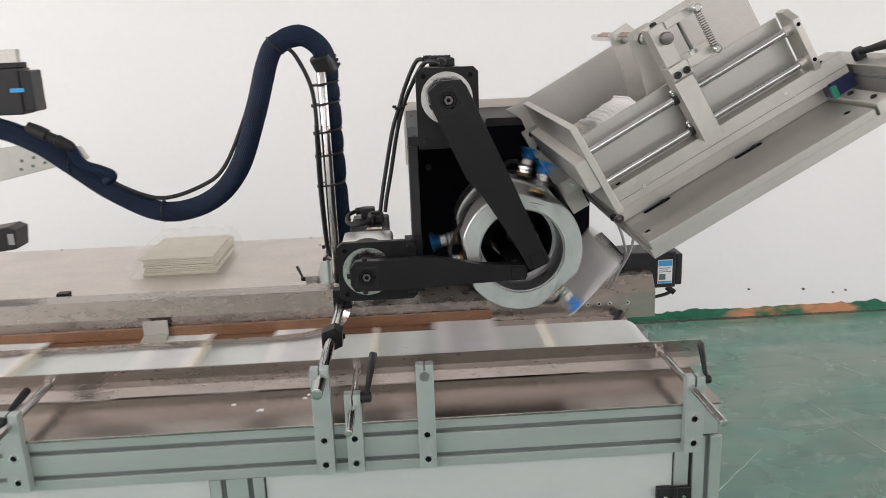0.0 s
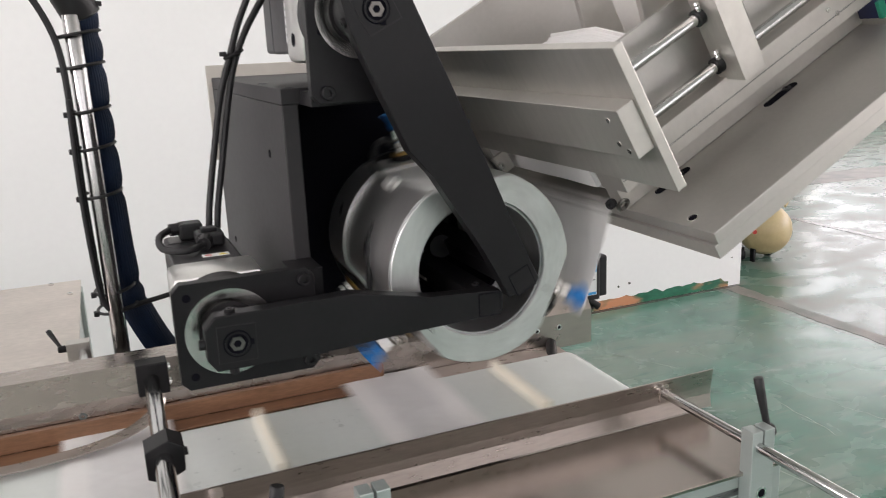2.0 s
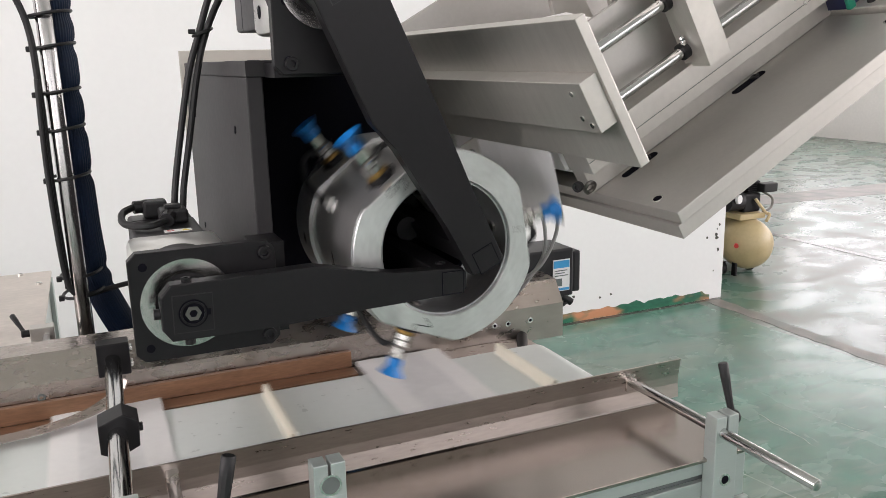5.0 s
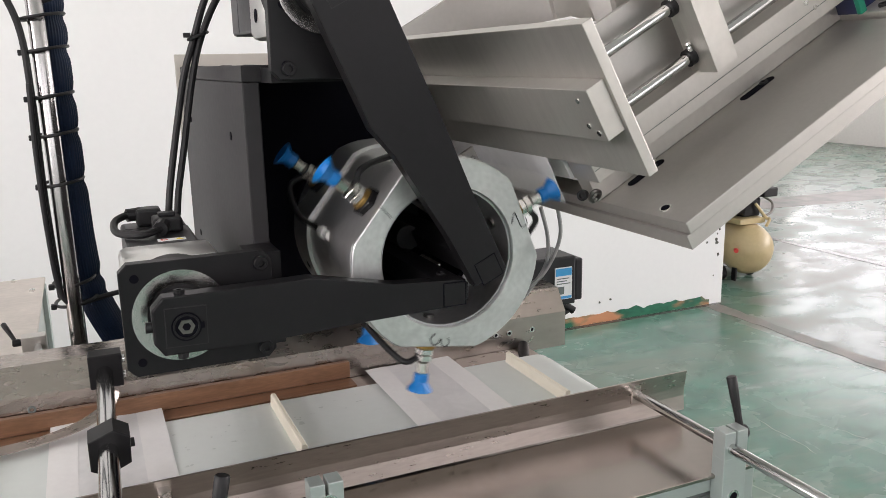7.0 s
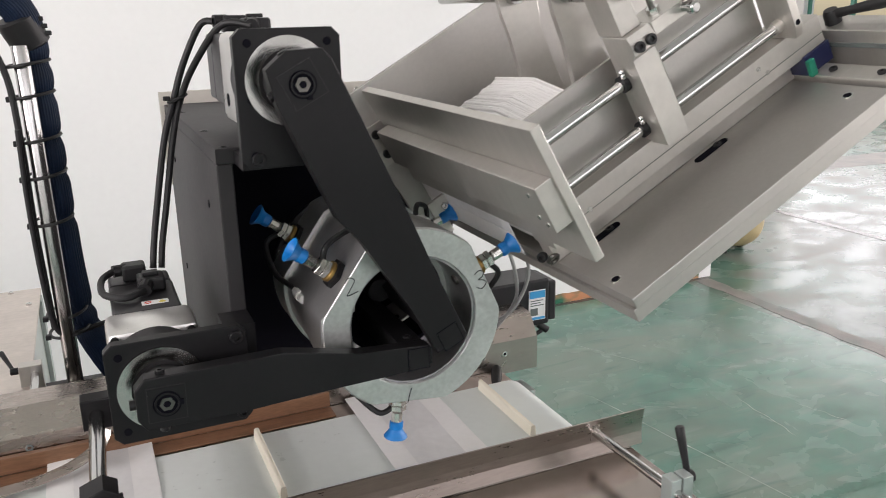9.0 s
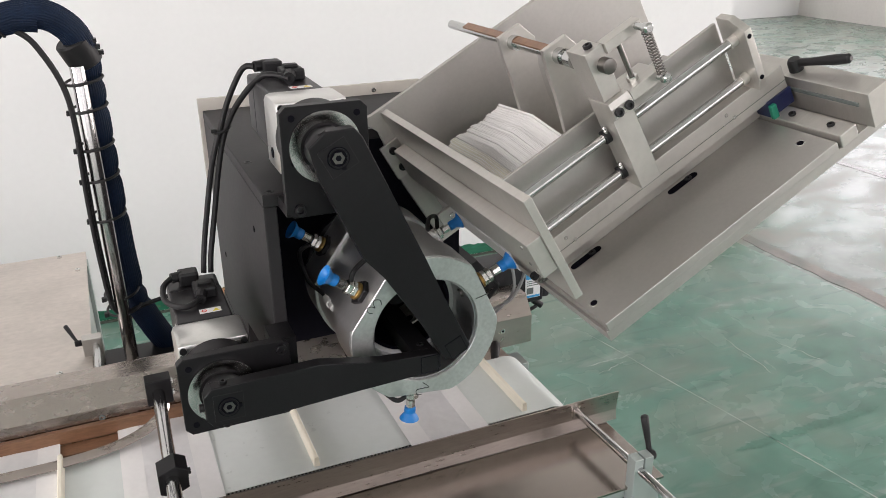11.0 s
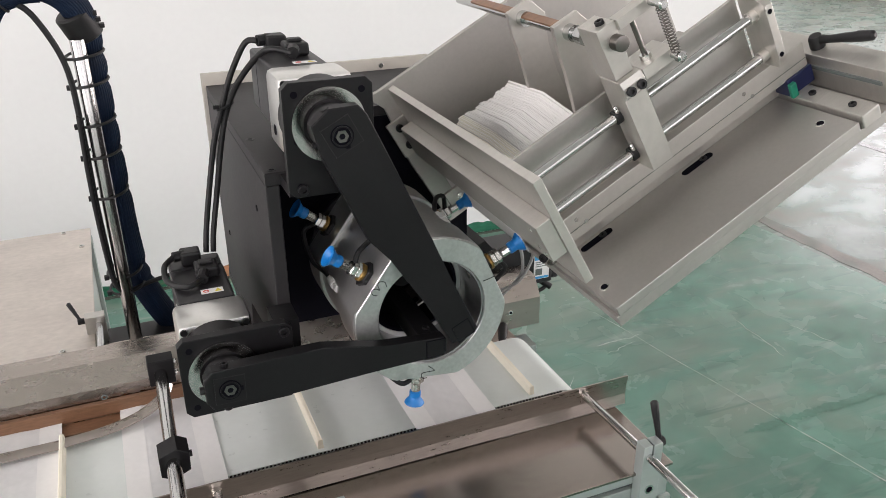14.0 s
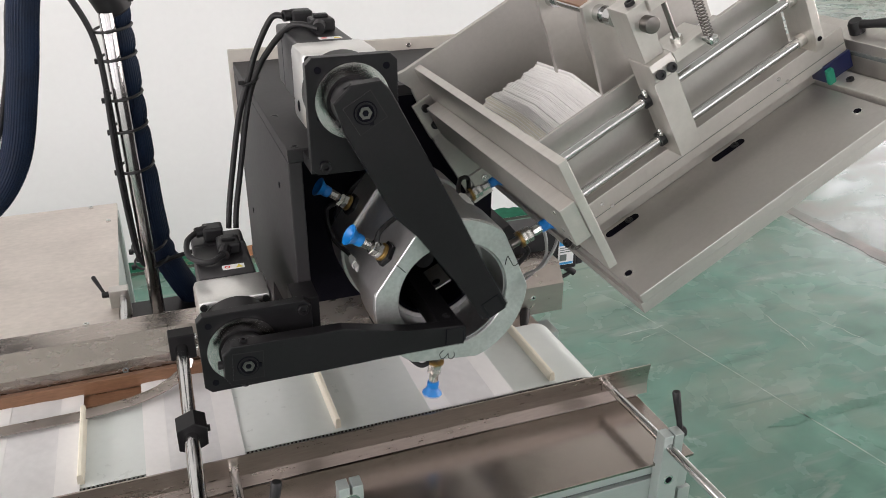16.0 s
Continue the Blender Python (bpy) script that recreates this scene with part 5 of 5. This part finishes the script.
part("thin_cable", tube(from_swing([(-0.240, 1.944, 1.355), (-0.266, 1.944, 1.361), (-0.298, 1.946, 1.335), (-0.334, 1.946, 1.23), (-0.388, 1.946, 1.122), (-0.44, 1.946, 1.082), (-0.527, 1.944, 1.060), (-0.61, 1.942, 1.092), (-0.68, 1.938, 1.142)]), 0.0042, 10, 8), RUBBER, hose_loop, local=True, smooth=True)
part("thin_cable", tube([(-0.192, 1.930, 1.20), (-0.194, 1.93, 1.10), (-0.192, 1.93, 1.0), (-0.187, 1.931, 0.935), (-0.172, 1.934, 0.914), (-0.13, 1.955, 0.915), (-0.06, 1.96, 0.925)], 0.0036, 10, 8), RUBBER, hose_stand, smooth=True)
joint_axis = Vector((-0.42, -0.25, 1))
joint = part("hose_joint", lathe([(0, 0.0215), (0.002, 0.0245), (0.038, 0.0255), (0.041, 0.0225)], (-0.161, 1.972, 1.302), joint_axis, 22), PLASTIC, hose_stand, "black split hose clamp", smooth=True)
for d in (0.010, 0.020, 0.030):
    c = Vector((-0.161, 1.972, 1.302)) + joint_axis.normalized() * d
    part("rib", box(c.x + 0.018, c.x + 0.0285, c.y - 0.010, c.y + 0.004, c.z + 0.004, c.z + 0.010, 0.001), PLASTIC, joint)
for z in TIES:
    pts = []
    for k in range(25):
        a = 2 * math.pi * k / 24
        pts.append((-0.1695 + math.cos(a) * 0.0262, 1.963 + math.sin(a) * 0.0345, z + 0.004 * math.cos(a)))
    part("cable_tie", tube(pts, 0.0022, 6, 2), PLASTIC, hose_stand, "black cable tie")
    part("tie_head", box(-0.201, -0.194, 1.945, 1.953, z - 0.0075, z - 0.0005, 0.001), PLASTIC, hose_stand)
for x, z, tilt in ((-0.525, 1.031, 0.0), (-0.70, 1.137, 0.0), (-0.264, 1.360, 0.75)):
    d = 0.0224
    pts = [(x - math.sin(tilt) * d * math.cos(2 * math.pi * k / 14), 1.95 + math.sin(2 * math.pi * k / 14) * d, z + math.cos(tilt) * math.cos(2 * math.pi * k / 14) * d) for k in range(15)]
    part("cable_tie", tube(from_swing(pts), 0.0018, 6, 2), PLASTIC, hose_loop, local=True)

# cables from the upper to the lower motor
cab_pair = thing("motor_cables", "pair of black motor cables tied together", "cable", (-0.02, 1.62, 1.2))
part("cable", tube([(UP[0] + 0.001, 1.618, UP[1] + 0.045), (0.028, 1.640, 1.325), (0.004, 1.690, 1.285), (-0.013, 1.710, 1.245), (-0.025, 1.712, 1.203), (-0.040, 1.711, 1.13), (-0.050, 1.706, 1.085), (-0.054, 1.700, 1.060)], 0.0037, 10, 10), RUBBER, cab_pair, smooth=True)
part("cable", tube([(UP[0] - 0.026, 1.685, UP[1] + 0.050), (0.014, 1.695, 1.325), (-0.006, 1.706, 1.285), (-0.020, 1.711, 1.245), (-0.034, 1.713, 1.203), (-0.050, 1.712, 1.13), (-0.059, 1.708, 1.085), (-0.063, 1.702, 1.060)], 0.0037, 10, 10), RUBBER, cab_pair, smooth=True)
part("cable_tie", tube([(-0.0155 + 0.010 * math.cos(k * 0.785), 1.711 + 0.0075 * math.sin(k * 0.785), 1.248 + 0.004 * math.cos(k * 0.785)) for k in range(9)], 0.0018, 6, 2), PLASTIC, cab_pair)
part("tie_end", box(-0.031, -0.0235, 1.705, 1.709, 1.246, 1.251, 0.0008), PLASTIC, cab_pair)
loop = thing("motor_cable", "looped black cable on the lower motor", "cable", (-0.10, 1.61, 1.07))
part("cable", tube([(LOW[0] + 0.001, 1.618, LOW[1] + 0.045), (-0.098, 1.607, 1.060), (-0.118, 1.630, 1.060), (-0.118, 1.665, 1.065), (-0.104, 1.685, 1.068)], 0.0037, 10, 10), RUBBER, loop, smooth=True)

# ---- belt drive motor at the far right ----
bm_thing = thing("belt_motor", "black belt drive motor with a blue and white label", "motor", (0.45, 1.80, 0.9))
m = part("motor_body", box(0.405, 0.520, 1.79, 1.86, 0.868, 0.944, 0.003), MOTOR, bm_thing)
part("motor_cap", box(0.5202, 0.534, 1.792, 1.858, 0.872, 0.938, 0.003), MOTOR, m)
part("flange", prism([(0.370, 0.965), (0.385, 0.972), (0.408, 0.945), (0.408, 0.86), (0.370, 0.86)], "y", 1.785, 1.87, 0.001), BLACK, bm_thing)
lab = part("rating_label", box(0.482, 0.512, 1.7885, 1.7895, 0.878, 0.928), WHITELABEL, m, "white label with blue band and dark print")
part("label_band", box(0.483, 0.511, 1.7878, 1.7884, 0.915, 0.9265), LABEL, lab)
part("label_foot", box(0.483, 0.511, 1.7878, 1.7884, 0.879, 0.883), LABEL, lab)
for i, (w, z) in enumerate(((0.022, 0.911), (0.018, 0.907), (0.024, 0.903))):
    part("print_bar", box(0.485, 0.485 + w, 1.7878, 1.7884, z - 0.001, z + 0.0004), SLOT, lab)
part("print_block", box(0.485, 0.498, 1.7878, 1.7884, 0.886, 0.898), SLOT, lab)
part("gland", cyl((0.505, 1.80, 0.866), (0.52, 1.795, 0.855), 0.006, 14), PLASTIC, m, smooth=True)
part("cable", tube([(0.515, 1.797, 0.858), (0.50, 1.795, 0.852), (0.46, 1.79, 0.845), (0.43, 1.79, 0.83)], 0.0035, 8, 6), RUBBER, m, smooth=True)
bm_thing.matrix_basis = pose(0.458, 1.82, 0.882)
tubes = thing("air_tubes", "two grey air tubes hanging below the hopper", "air tube", (0.40, 1.66, 1.0))
part("tube", tube([(0.352, 1.62, 1.045), (0.368, 1.63, 1.005), (0.378, 1.65, 0.965), (0.372, 1.68, 0.925), (0.366, 1.72, 0.885)], 0.0025, 8, 8), GREYTUBE, tubes, smooth=True)
part("tube", tube([(0.372, 1.62, 1.055), (0.386, 1.63, 1.005), (0.376, 1.65, 0.955), (0.366, 1.69, 0.92), (0.364, 1.72, 0.885)], 0.0025, 8, 8), GREYTUBE, tubes, smooth=True)

# ---- robot axis at the far left ----
axis_thing = thing("gantry_axis", "black servo motor on an aluminium gantry arm", "gantry", (-0.95, 1.98, 0.842))
part("arm_plate", prism([(-1.25, 1.02), (-0.70, 1.137), (-0.715, 1.163), (-0.80, 1.175), (-1.25, 1.13)], "y", 2.03, 2.05, 0.001), ALU, axis_thing, "perforated aluminium arm")
for i in range(4):
    for j in range(2):
        part("hole", box(-0.845 + i * 0.026 + j * 0.004, -0.839 + i * 0.026 + j * 0.004, 2.0285, 2.0305, 1.118 + i * 0.006 + j * 0.018, 1.124 + i * 0.006 + j * 0.018), SLOT, axis_thing)
mot = part("motor_body", box(-0.965, -0.780, 1.95, 2.01, 1.243, 1.335, 0.003), MOTOR, axis_thing, "black servo motor")
part("motor_cap", box(-0.7798, -0.757, 1.952, 2.008, 1.248, 1.330, 0.003), MOTOR, mot)
part("motor_plate", box(-0.800, -0.772, 1.9485, 1.9495, 1.288, 1.296), LABEL, mot, "blue rating label")
part("plug", box(-0.835, -0.78, 1.96, 2.0, 1.3352, 1.346, 0.002), PLASTIC, mot)
part("bracket", box(-0.965, -0.813, 2.03, 2.05, 1.30, 1.372, 0.001), ALU, axis_thing)
part("column", box(-1.25, -1.15, 1.95, 2.05, 0.842, 1.40, 0.002), ALU, axis_thing)
cnn = part("connector", lathe([(0, 0.010), (0.02, 0.013), (0.04, 0.013), (0.042, 0.010), (0.06, 0.010), (0.062, 0.013), (0.09, 0.011), (0.10, 0.006)], (-0.765, 1.92, 1.222), (0.80, 0, -0.45), 16), PLASTIC, axis_thing, "black cable connector", smooth=True)
part("cable_end", tube([(-0.685, 1.92, 1.172), (-0.672, 1.93, 1.14), (-0.640, 1.935, 1.125), (-0.620, 1.94, 1.112), (-0.635, 1.94, 1.098)], 0.011, 12, 8), HOSE, axis_thing, smooth=True)
low_mot = part("lower_motor", prism([(-1.1, 0.94), (-0.82, 0.975), (-0.815, 1.015), (-0.83, 1.022), (-1.1, 0.985)], "y", 1.90, 1.96, 0.002), MOTOR, axis_thing, "black lower axis motor")
part("motor_label", box(-0.832, -0.820, 1.8985, 1.8995, 0.985, 1.008), GREYTUBE, low_mot)
part("stand", box(-1.12, -1.04, 1.91, 1.95, 0.842, 0.945), BLACK, axis_thing)


# ---- air compressor beyond the wall corner ----


def compressor():
    c = thing("air_compressor", "cream painted air compressor with black pump on wheels", "air compressor", (3.16, 4.06, 0))
    cx, cy = 3.16, 4.10
    rows = [(-0.02, 0.02), (0.0, 0.07), (0.03, 0.115), (0.07, 0.138), (0.12, 0.143), (0.46, 0.143), (0.51, 0.138), (0.55, 0.115), (0.58, 0.07), (0.60, 0.02)]
    d = Vector((0.45, 0.89, 0)).normalized()
    tank = part("tank", lathe(rows, Vector((cx, cy, 0.172)) - d * 0.05, d, 36), CREAM, c, "cream painted round tank", smooth=True)
    part("drain_plug", cyl((cx - 0.115, cy - 0.02, 0.185), (cx - 0.10, cy - 0.0, 0.185), 0.012, 12), REDMARK, tank)
    for s in (-0.1, 0.1):
        wheel = part("wheel", cyl((cx + s - 0.015, cy + 0.1, 0.035), (cx + s + 0.015, cy + 0.1 - 0.01, 0.035), 0.035, 20, bevel=0.004), RUBBER, c, smooth=True)
        part("wheel_bracket", box(cx + s - 0.01, cx + s + 0.01, cy + 0.08, cy + 0.12, 0.03, 0.075), BLACK, wheel)
    part("front_foot", box(cx - 0.075, cx - 0.060, cy + 0.02, cy + 0.05, 0.0, 0.075, 0.003), BLACK, c)
    part("saddle", box(cx - 0.06, cx + 0.12, cy + 0.02, cy + 0.35, 0.315, 0.345), CREAM, c)
    part("pump", box(cx + 0.0, cx + 0.12, cy + 0.06, cy + 0.20, 0.345, 0.45, 0.01), BLACK, c, "black pump block")
    part("cylinder_head", box(cx + 0.04, cx + 0.13, cy + 0.08, cy + 0.18, 0.45, 0.515, 0.006), BLACK, c)
    for i in range(5):
        part("fin", box(cx + 0.035, cx + 0.135, cy + 0.075, cy + 0.185, 0.45 + i * 0.012, 0.455 + i * 0.012), BLACK, c)
    part("air_filter", cyl((cx + 0.085, cy + 0.12, 0.515), (cx + 0.085, cy + 0.12, 0.545), 0.012, 16), PLASTIC, c, smooth=True)
    part("filter_knob", lathe([(0, 0.008), (0.006, 0.024), (0.02, 0.029), (0.034, 0.024), (0.042, 0.008)], (cx + 0.085, cy + 0.12, 0.545), (0, 0, 1), 20), PLASTIC, c, "black round filter knob", smooth=True)
    part("switch_box", box(cx + 0.10, cx + 0.20, cy + 0.02, cy + 0.08, 0.455, 0.505, 0.006), PLASTIC, c, "black pressure switch box")
    part("motor", cyl((cx - 0.10, cy + 0.10, 0.41), (cx + 0.0, cy + 0.10, 0.41), 0.055, 24), MOTOR, c, smooth=True)
    part("cooling_pipe", tube([(cx + 0.13, cy + 0.06, 0.455), (cx + 0.18, cy + 0.04, 0.42), (cx + 0.17, cy + 0.03, 0.37), (cx + 0.11, cy + 0.03, 0.345)], 0.007, 8, 8), SPRINGSTEEL, c, smooth=True)
    part("gauge", cyl((cx - 0.06, cy + 0.03, 0.43), (cx - 0.065, cy + 0.045, 0.43), 0.025, 20), WHITELABEL, c)
    part("pipe", tube([(cx + 0.07, cy + 0.05, 0.42), (cx + 0.12, cy + 0.02, 0.345), (cx + 0.13, cy + 0.0, 0.335), (cx + 0.09, cy - 0.02, 0.305)], 0.009, 8, 8), CREAM, c, smooth=True)


compressor()

# ---- paper sleeves on their way ----
SW, SL = 0.117, 0.236


def sleeve_meshes():
    """One sleeve: two white strips and a grey glassine window between them, all slightly wavy."""
    out = []
    for name, x0, x1, mat, lift in (("edge_strip", -SW / 2, -SW / 2 + 0.028, PAPER, 0.0003), ("window_panel", -SW / 2 + 0.0275, SW / 2 - 0.0275, GLASSINE, 0.0), ("edge_strip", SW / 2 - 0.028, SW / 2, PAPER, 0.0003)):
        bm = bmesh.new()
        bmesh.ops.create_grid(bm, x_segments=6, y_segments=18, size=0.5)
        for v in bm.verts:
            x = x0 + (x1 - x0) * (v.co.x + 0.5)
            y = v.co.y * SL
            z = 0.0012 * noise.noise((x * 30, y * 14, 2.0)) + 0.0009
            v.co = (x, y, z + lift)
        top = list(bm.faces)
        bmesh.ops.solidify(bm, geom=top, thickness=0.00035)
        bmesh.ops.recalc_face_normals(bm, faces=bm.faces)
        for f in bm.faces:
            f.smooth = True
        for e in bm.edges:
            if len(e.link_faces) == 2 and e.calc_face_angle(0) > 0.6:
                e.smooth = False
        me = bpy.data.meshes.new(name)
        bm.to_mesh(me)
        bm.free()
        me.materials.append(mat)
        out.append((name, me))
    return out


SLEEVE = sleeve_meshes()


def sleeve():
    s = thing("paper_sleeve", "white paper sleeve with a grey glassine window strip", "paper sleeve", group="sleeves moving through the machine")
    for name, me in SLEEVE:
        new(name, me).parent = s
    return s


def cleat_mesh():
    bm = prism([(-0.0040, -0.001), (0.0040, -0.001), (0.0030, 0.0125), (0.0015, 0.0142), (-0.0015, 0.0142), (-0.0030, 0.0125)], "y", -0.0725, 0.0725)
    bmesh.ops.recalc_face_normals(bm, faces=bm.faces)
    me = bpy.data.meshes.new("cleat")
    bm.to_mesh(me)
    bm.free()
    me.materials.append(CLEAT)
    return me


CLEATS = []
cm = cleat_mesh()
for j in range(COUNT):
    ob = new("cleat", cm)
    ob.parent = belt
    CLEATS.append(ob)
belt_origin = belt.matrix_basis.copy()

# ---- motion ----
T0, PERIOD = 3.038, 1.0193
REST = 6.0           # degrees by which the drum stands past the upright at rest
TURNS = range(-4, 14)


def ease(f):
    f = min(1.0, max(0.0, f))
    return f * f * (3 - 2 * f)


def centre(k):
    return T0 + PERIOD * k


def turned(t):
    """Degrees through which the drum has turned, 0 in the rest after turn 0."""
    return 120 * (sum(ease((t - centre(k) + 0.14) / 0.28) for k in TURNS) - 5)


def fed(t):
    """Belt steps made, 0 in the rest after turn 0."""
    return sum(ease((t - centre(k) + 0.12) / 0.34) for k in TURNS) - 5


def pushed(t, k):
    """How far the cups are out in the rest after turn k, 0 to 1."""
    s = t - centre(k)
    return ease((s - 0.46) / 0.09) * (1 - ease((s - 0.70) / 0.08))


def times(*spans):
    """Whole-frame times inside the spans (from, to), with the clip's ends."""
    out = {0.0, 16.0}
    for a, b in spans:
        for f in range(max(0, math.floor(a * 30)), min(480, math.ceil(b * 30)) + 1):
            out.add(f / 30)
    return sorted(out)


def cleat_pose(s):
    s %= PITCH * COUNT
    arc = math.pi * RR
    if s < TOPLEN:
        x, z, a = RX - s, BZ, 0.0
    elif s < TOPLEN + arc:
        a = (s - TOPLEN) / RR
        x, z = RL - math.sin(a) * RR, BZ - RR + math.cos(a) * RR
    elif s < 2 * TOPLEN + arc:
        a = math.pi
        x, z = RL + (s - TOPLEN - arc), BZ - 2 * RR
    else:
        a = math.pi + (s - 2 * TOPLEN - arc) / RR
        x, z = RX - math.sin(a) * RR, BZ - RR + math.cos(a) * RR
    return belt_origin.inverted() @ pose(x, 1.6105, z, 0, -math.degrees(a), 0)


BELT_STOPS = (0.2195, -0.147, -0.338)


def stop(i):
    return BELT_STOPS[i] if i < 3 else max(-2.45, BELT_STOPS[2] - PITCH * (i - 2))


def sleeve_pose(t, k):
    """Where the sleeve is that is laid down in the rest after turn k."""
    lift = TIP + 0.0018
    if t < centre(k - 1) + 0.70:
        wait = pose(0.331, 1.337, 1.060, 0, -HA, 0) @ pose(0.0035 + 0.0004 * (k + 4), 0.281, 0.098, 0, -90, 0)
        return wait
    if t < centre(k) + 0.70:
        out = pushed(t, k - 1) if t < centre(k) else pushed(t, k)
        return pose(DC[0], DC[1], DC[2], 0, turned(t) - 120 * k, 0) @ pose(0.030, 0.136, -(lift + REACH * out))
    fall = ease((t - centre(k) - 0.70) / 0.09)
    x = 0.1940 + (stop(0) - 0.1940) * fall
    z = DC[2] - lift - REACH + (BZ + 0.0006 - (DC[2] - lift - REACH)) * fall
    i = 0
    for j in range(k + 1, max(TURNS) + 1):
        x += (stop(i + 1) - stop(i)) * ease((t - centre(j) + 0.12) / 0.34)
        i += 1
    return pose(x, 1.606 + 0.010 * fall, z + (0.0005 * (k % 4) if x < -2.2 else 0))


def motions():
    moving = [(centre(k) - 0.17, centre(k) + 0.24) for k in TURNS]
    spin = times(*moving)
    walk(drum, [(t, pose(DC[0], DC[1], DC[2], 0, turned(t) + REST, 0)) for t in spin])
    press_times = times(*[(centre(k) + 0.44, centre(k) + 0.80) for k in TURNS])

    def out(t):
        return max(pushed(t, k) for k in TURNS)

    walk(arm_low, [(t, pose(LOW[0], 1.434, LOW[1], 0, 3.0 * out(t), 0)) for t in press_times])
    walk(arm_up, [(t, pose(UP[0], 1.422, UP[1], 0, -4.4 * out(t), 0)) for t in press_times])
    for i, d, cup in CUPS:
        rows = []
        for t in press_times:
            f = max(pushed(t, k) if i in (k % 3, (k + 1) % 3) else 0.0 for k in TURNS)
            v = d * REACH * f
            rows.append((t, pose(v.x, v.y, v.z)))
        walk(cup, rows)
    walk(carr, [(t, pose(-0.0009 * (t - 6.0), 0, 0)) for t in (0.0, 4.0, 8.0, 12.0, 16.0)])
    swings = ((0.0, 0), (0.3, -3), (0.6, 0), (0.8, 4), (1.0, 9), (1.2, 10), (1.5, 9), (1.9, 6), (3.0, 0), (5.0, 8), (7.0, 0), (9.0, 8), (11.2, 15), (11.6, 7), (11.9, -4), (12.2, -7), (12.5, -7), (12.8, 3), (13.1, 9), (13.5, 13), (13.8, 10), (14.1, 5), (14.6, 4), (14.9, 10), (15.5, 14), (15.9, -4), (16.0, -6))
    walk(hose_loop, [(t, pose(SWING_AT[0] + 0.176, SWING_AT[1] - 1.945, SWING_AT[2] - 0.74, 0, a, 0)) for t, a in swings])
    for j, ob in enumerate(CLEATS):
        walk(ob, [(t, cleat_pose(0.043 + PITCH * (j + fed(t)))) for t in spin])
    for k in range(-9, 14):
        s = sleeve()
        spans = [(centre(k - 1) + 0.66, centre(k - 1) + 0.82), (centre(k) + 0.44, centre(k) + 0.82)] + [(centre(j) - 0.17, centre(j) + 0.24) for j in range(k, max(TURNS) + 1)]
        rows = [(t, sleeve_pose(t, k)) for t in times(*spans)]
        walk(s, rows)


motions()
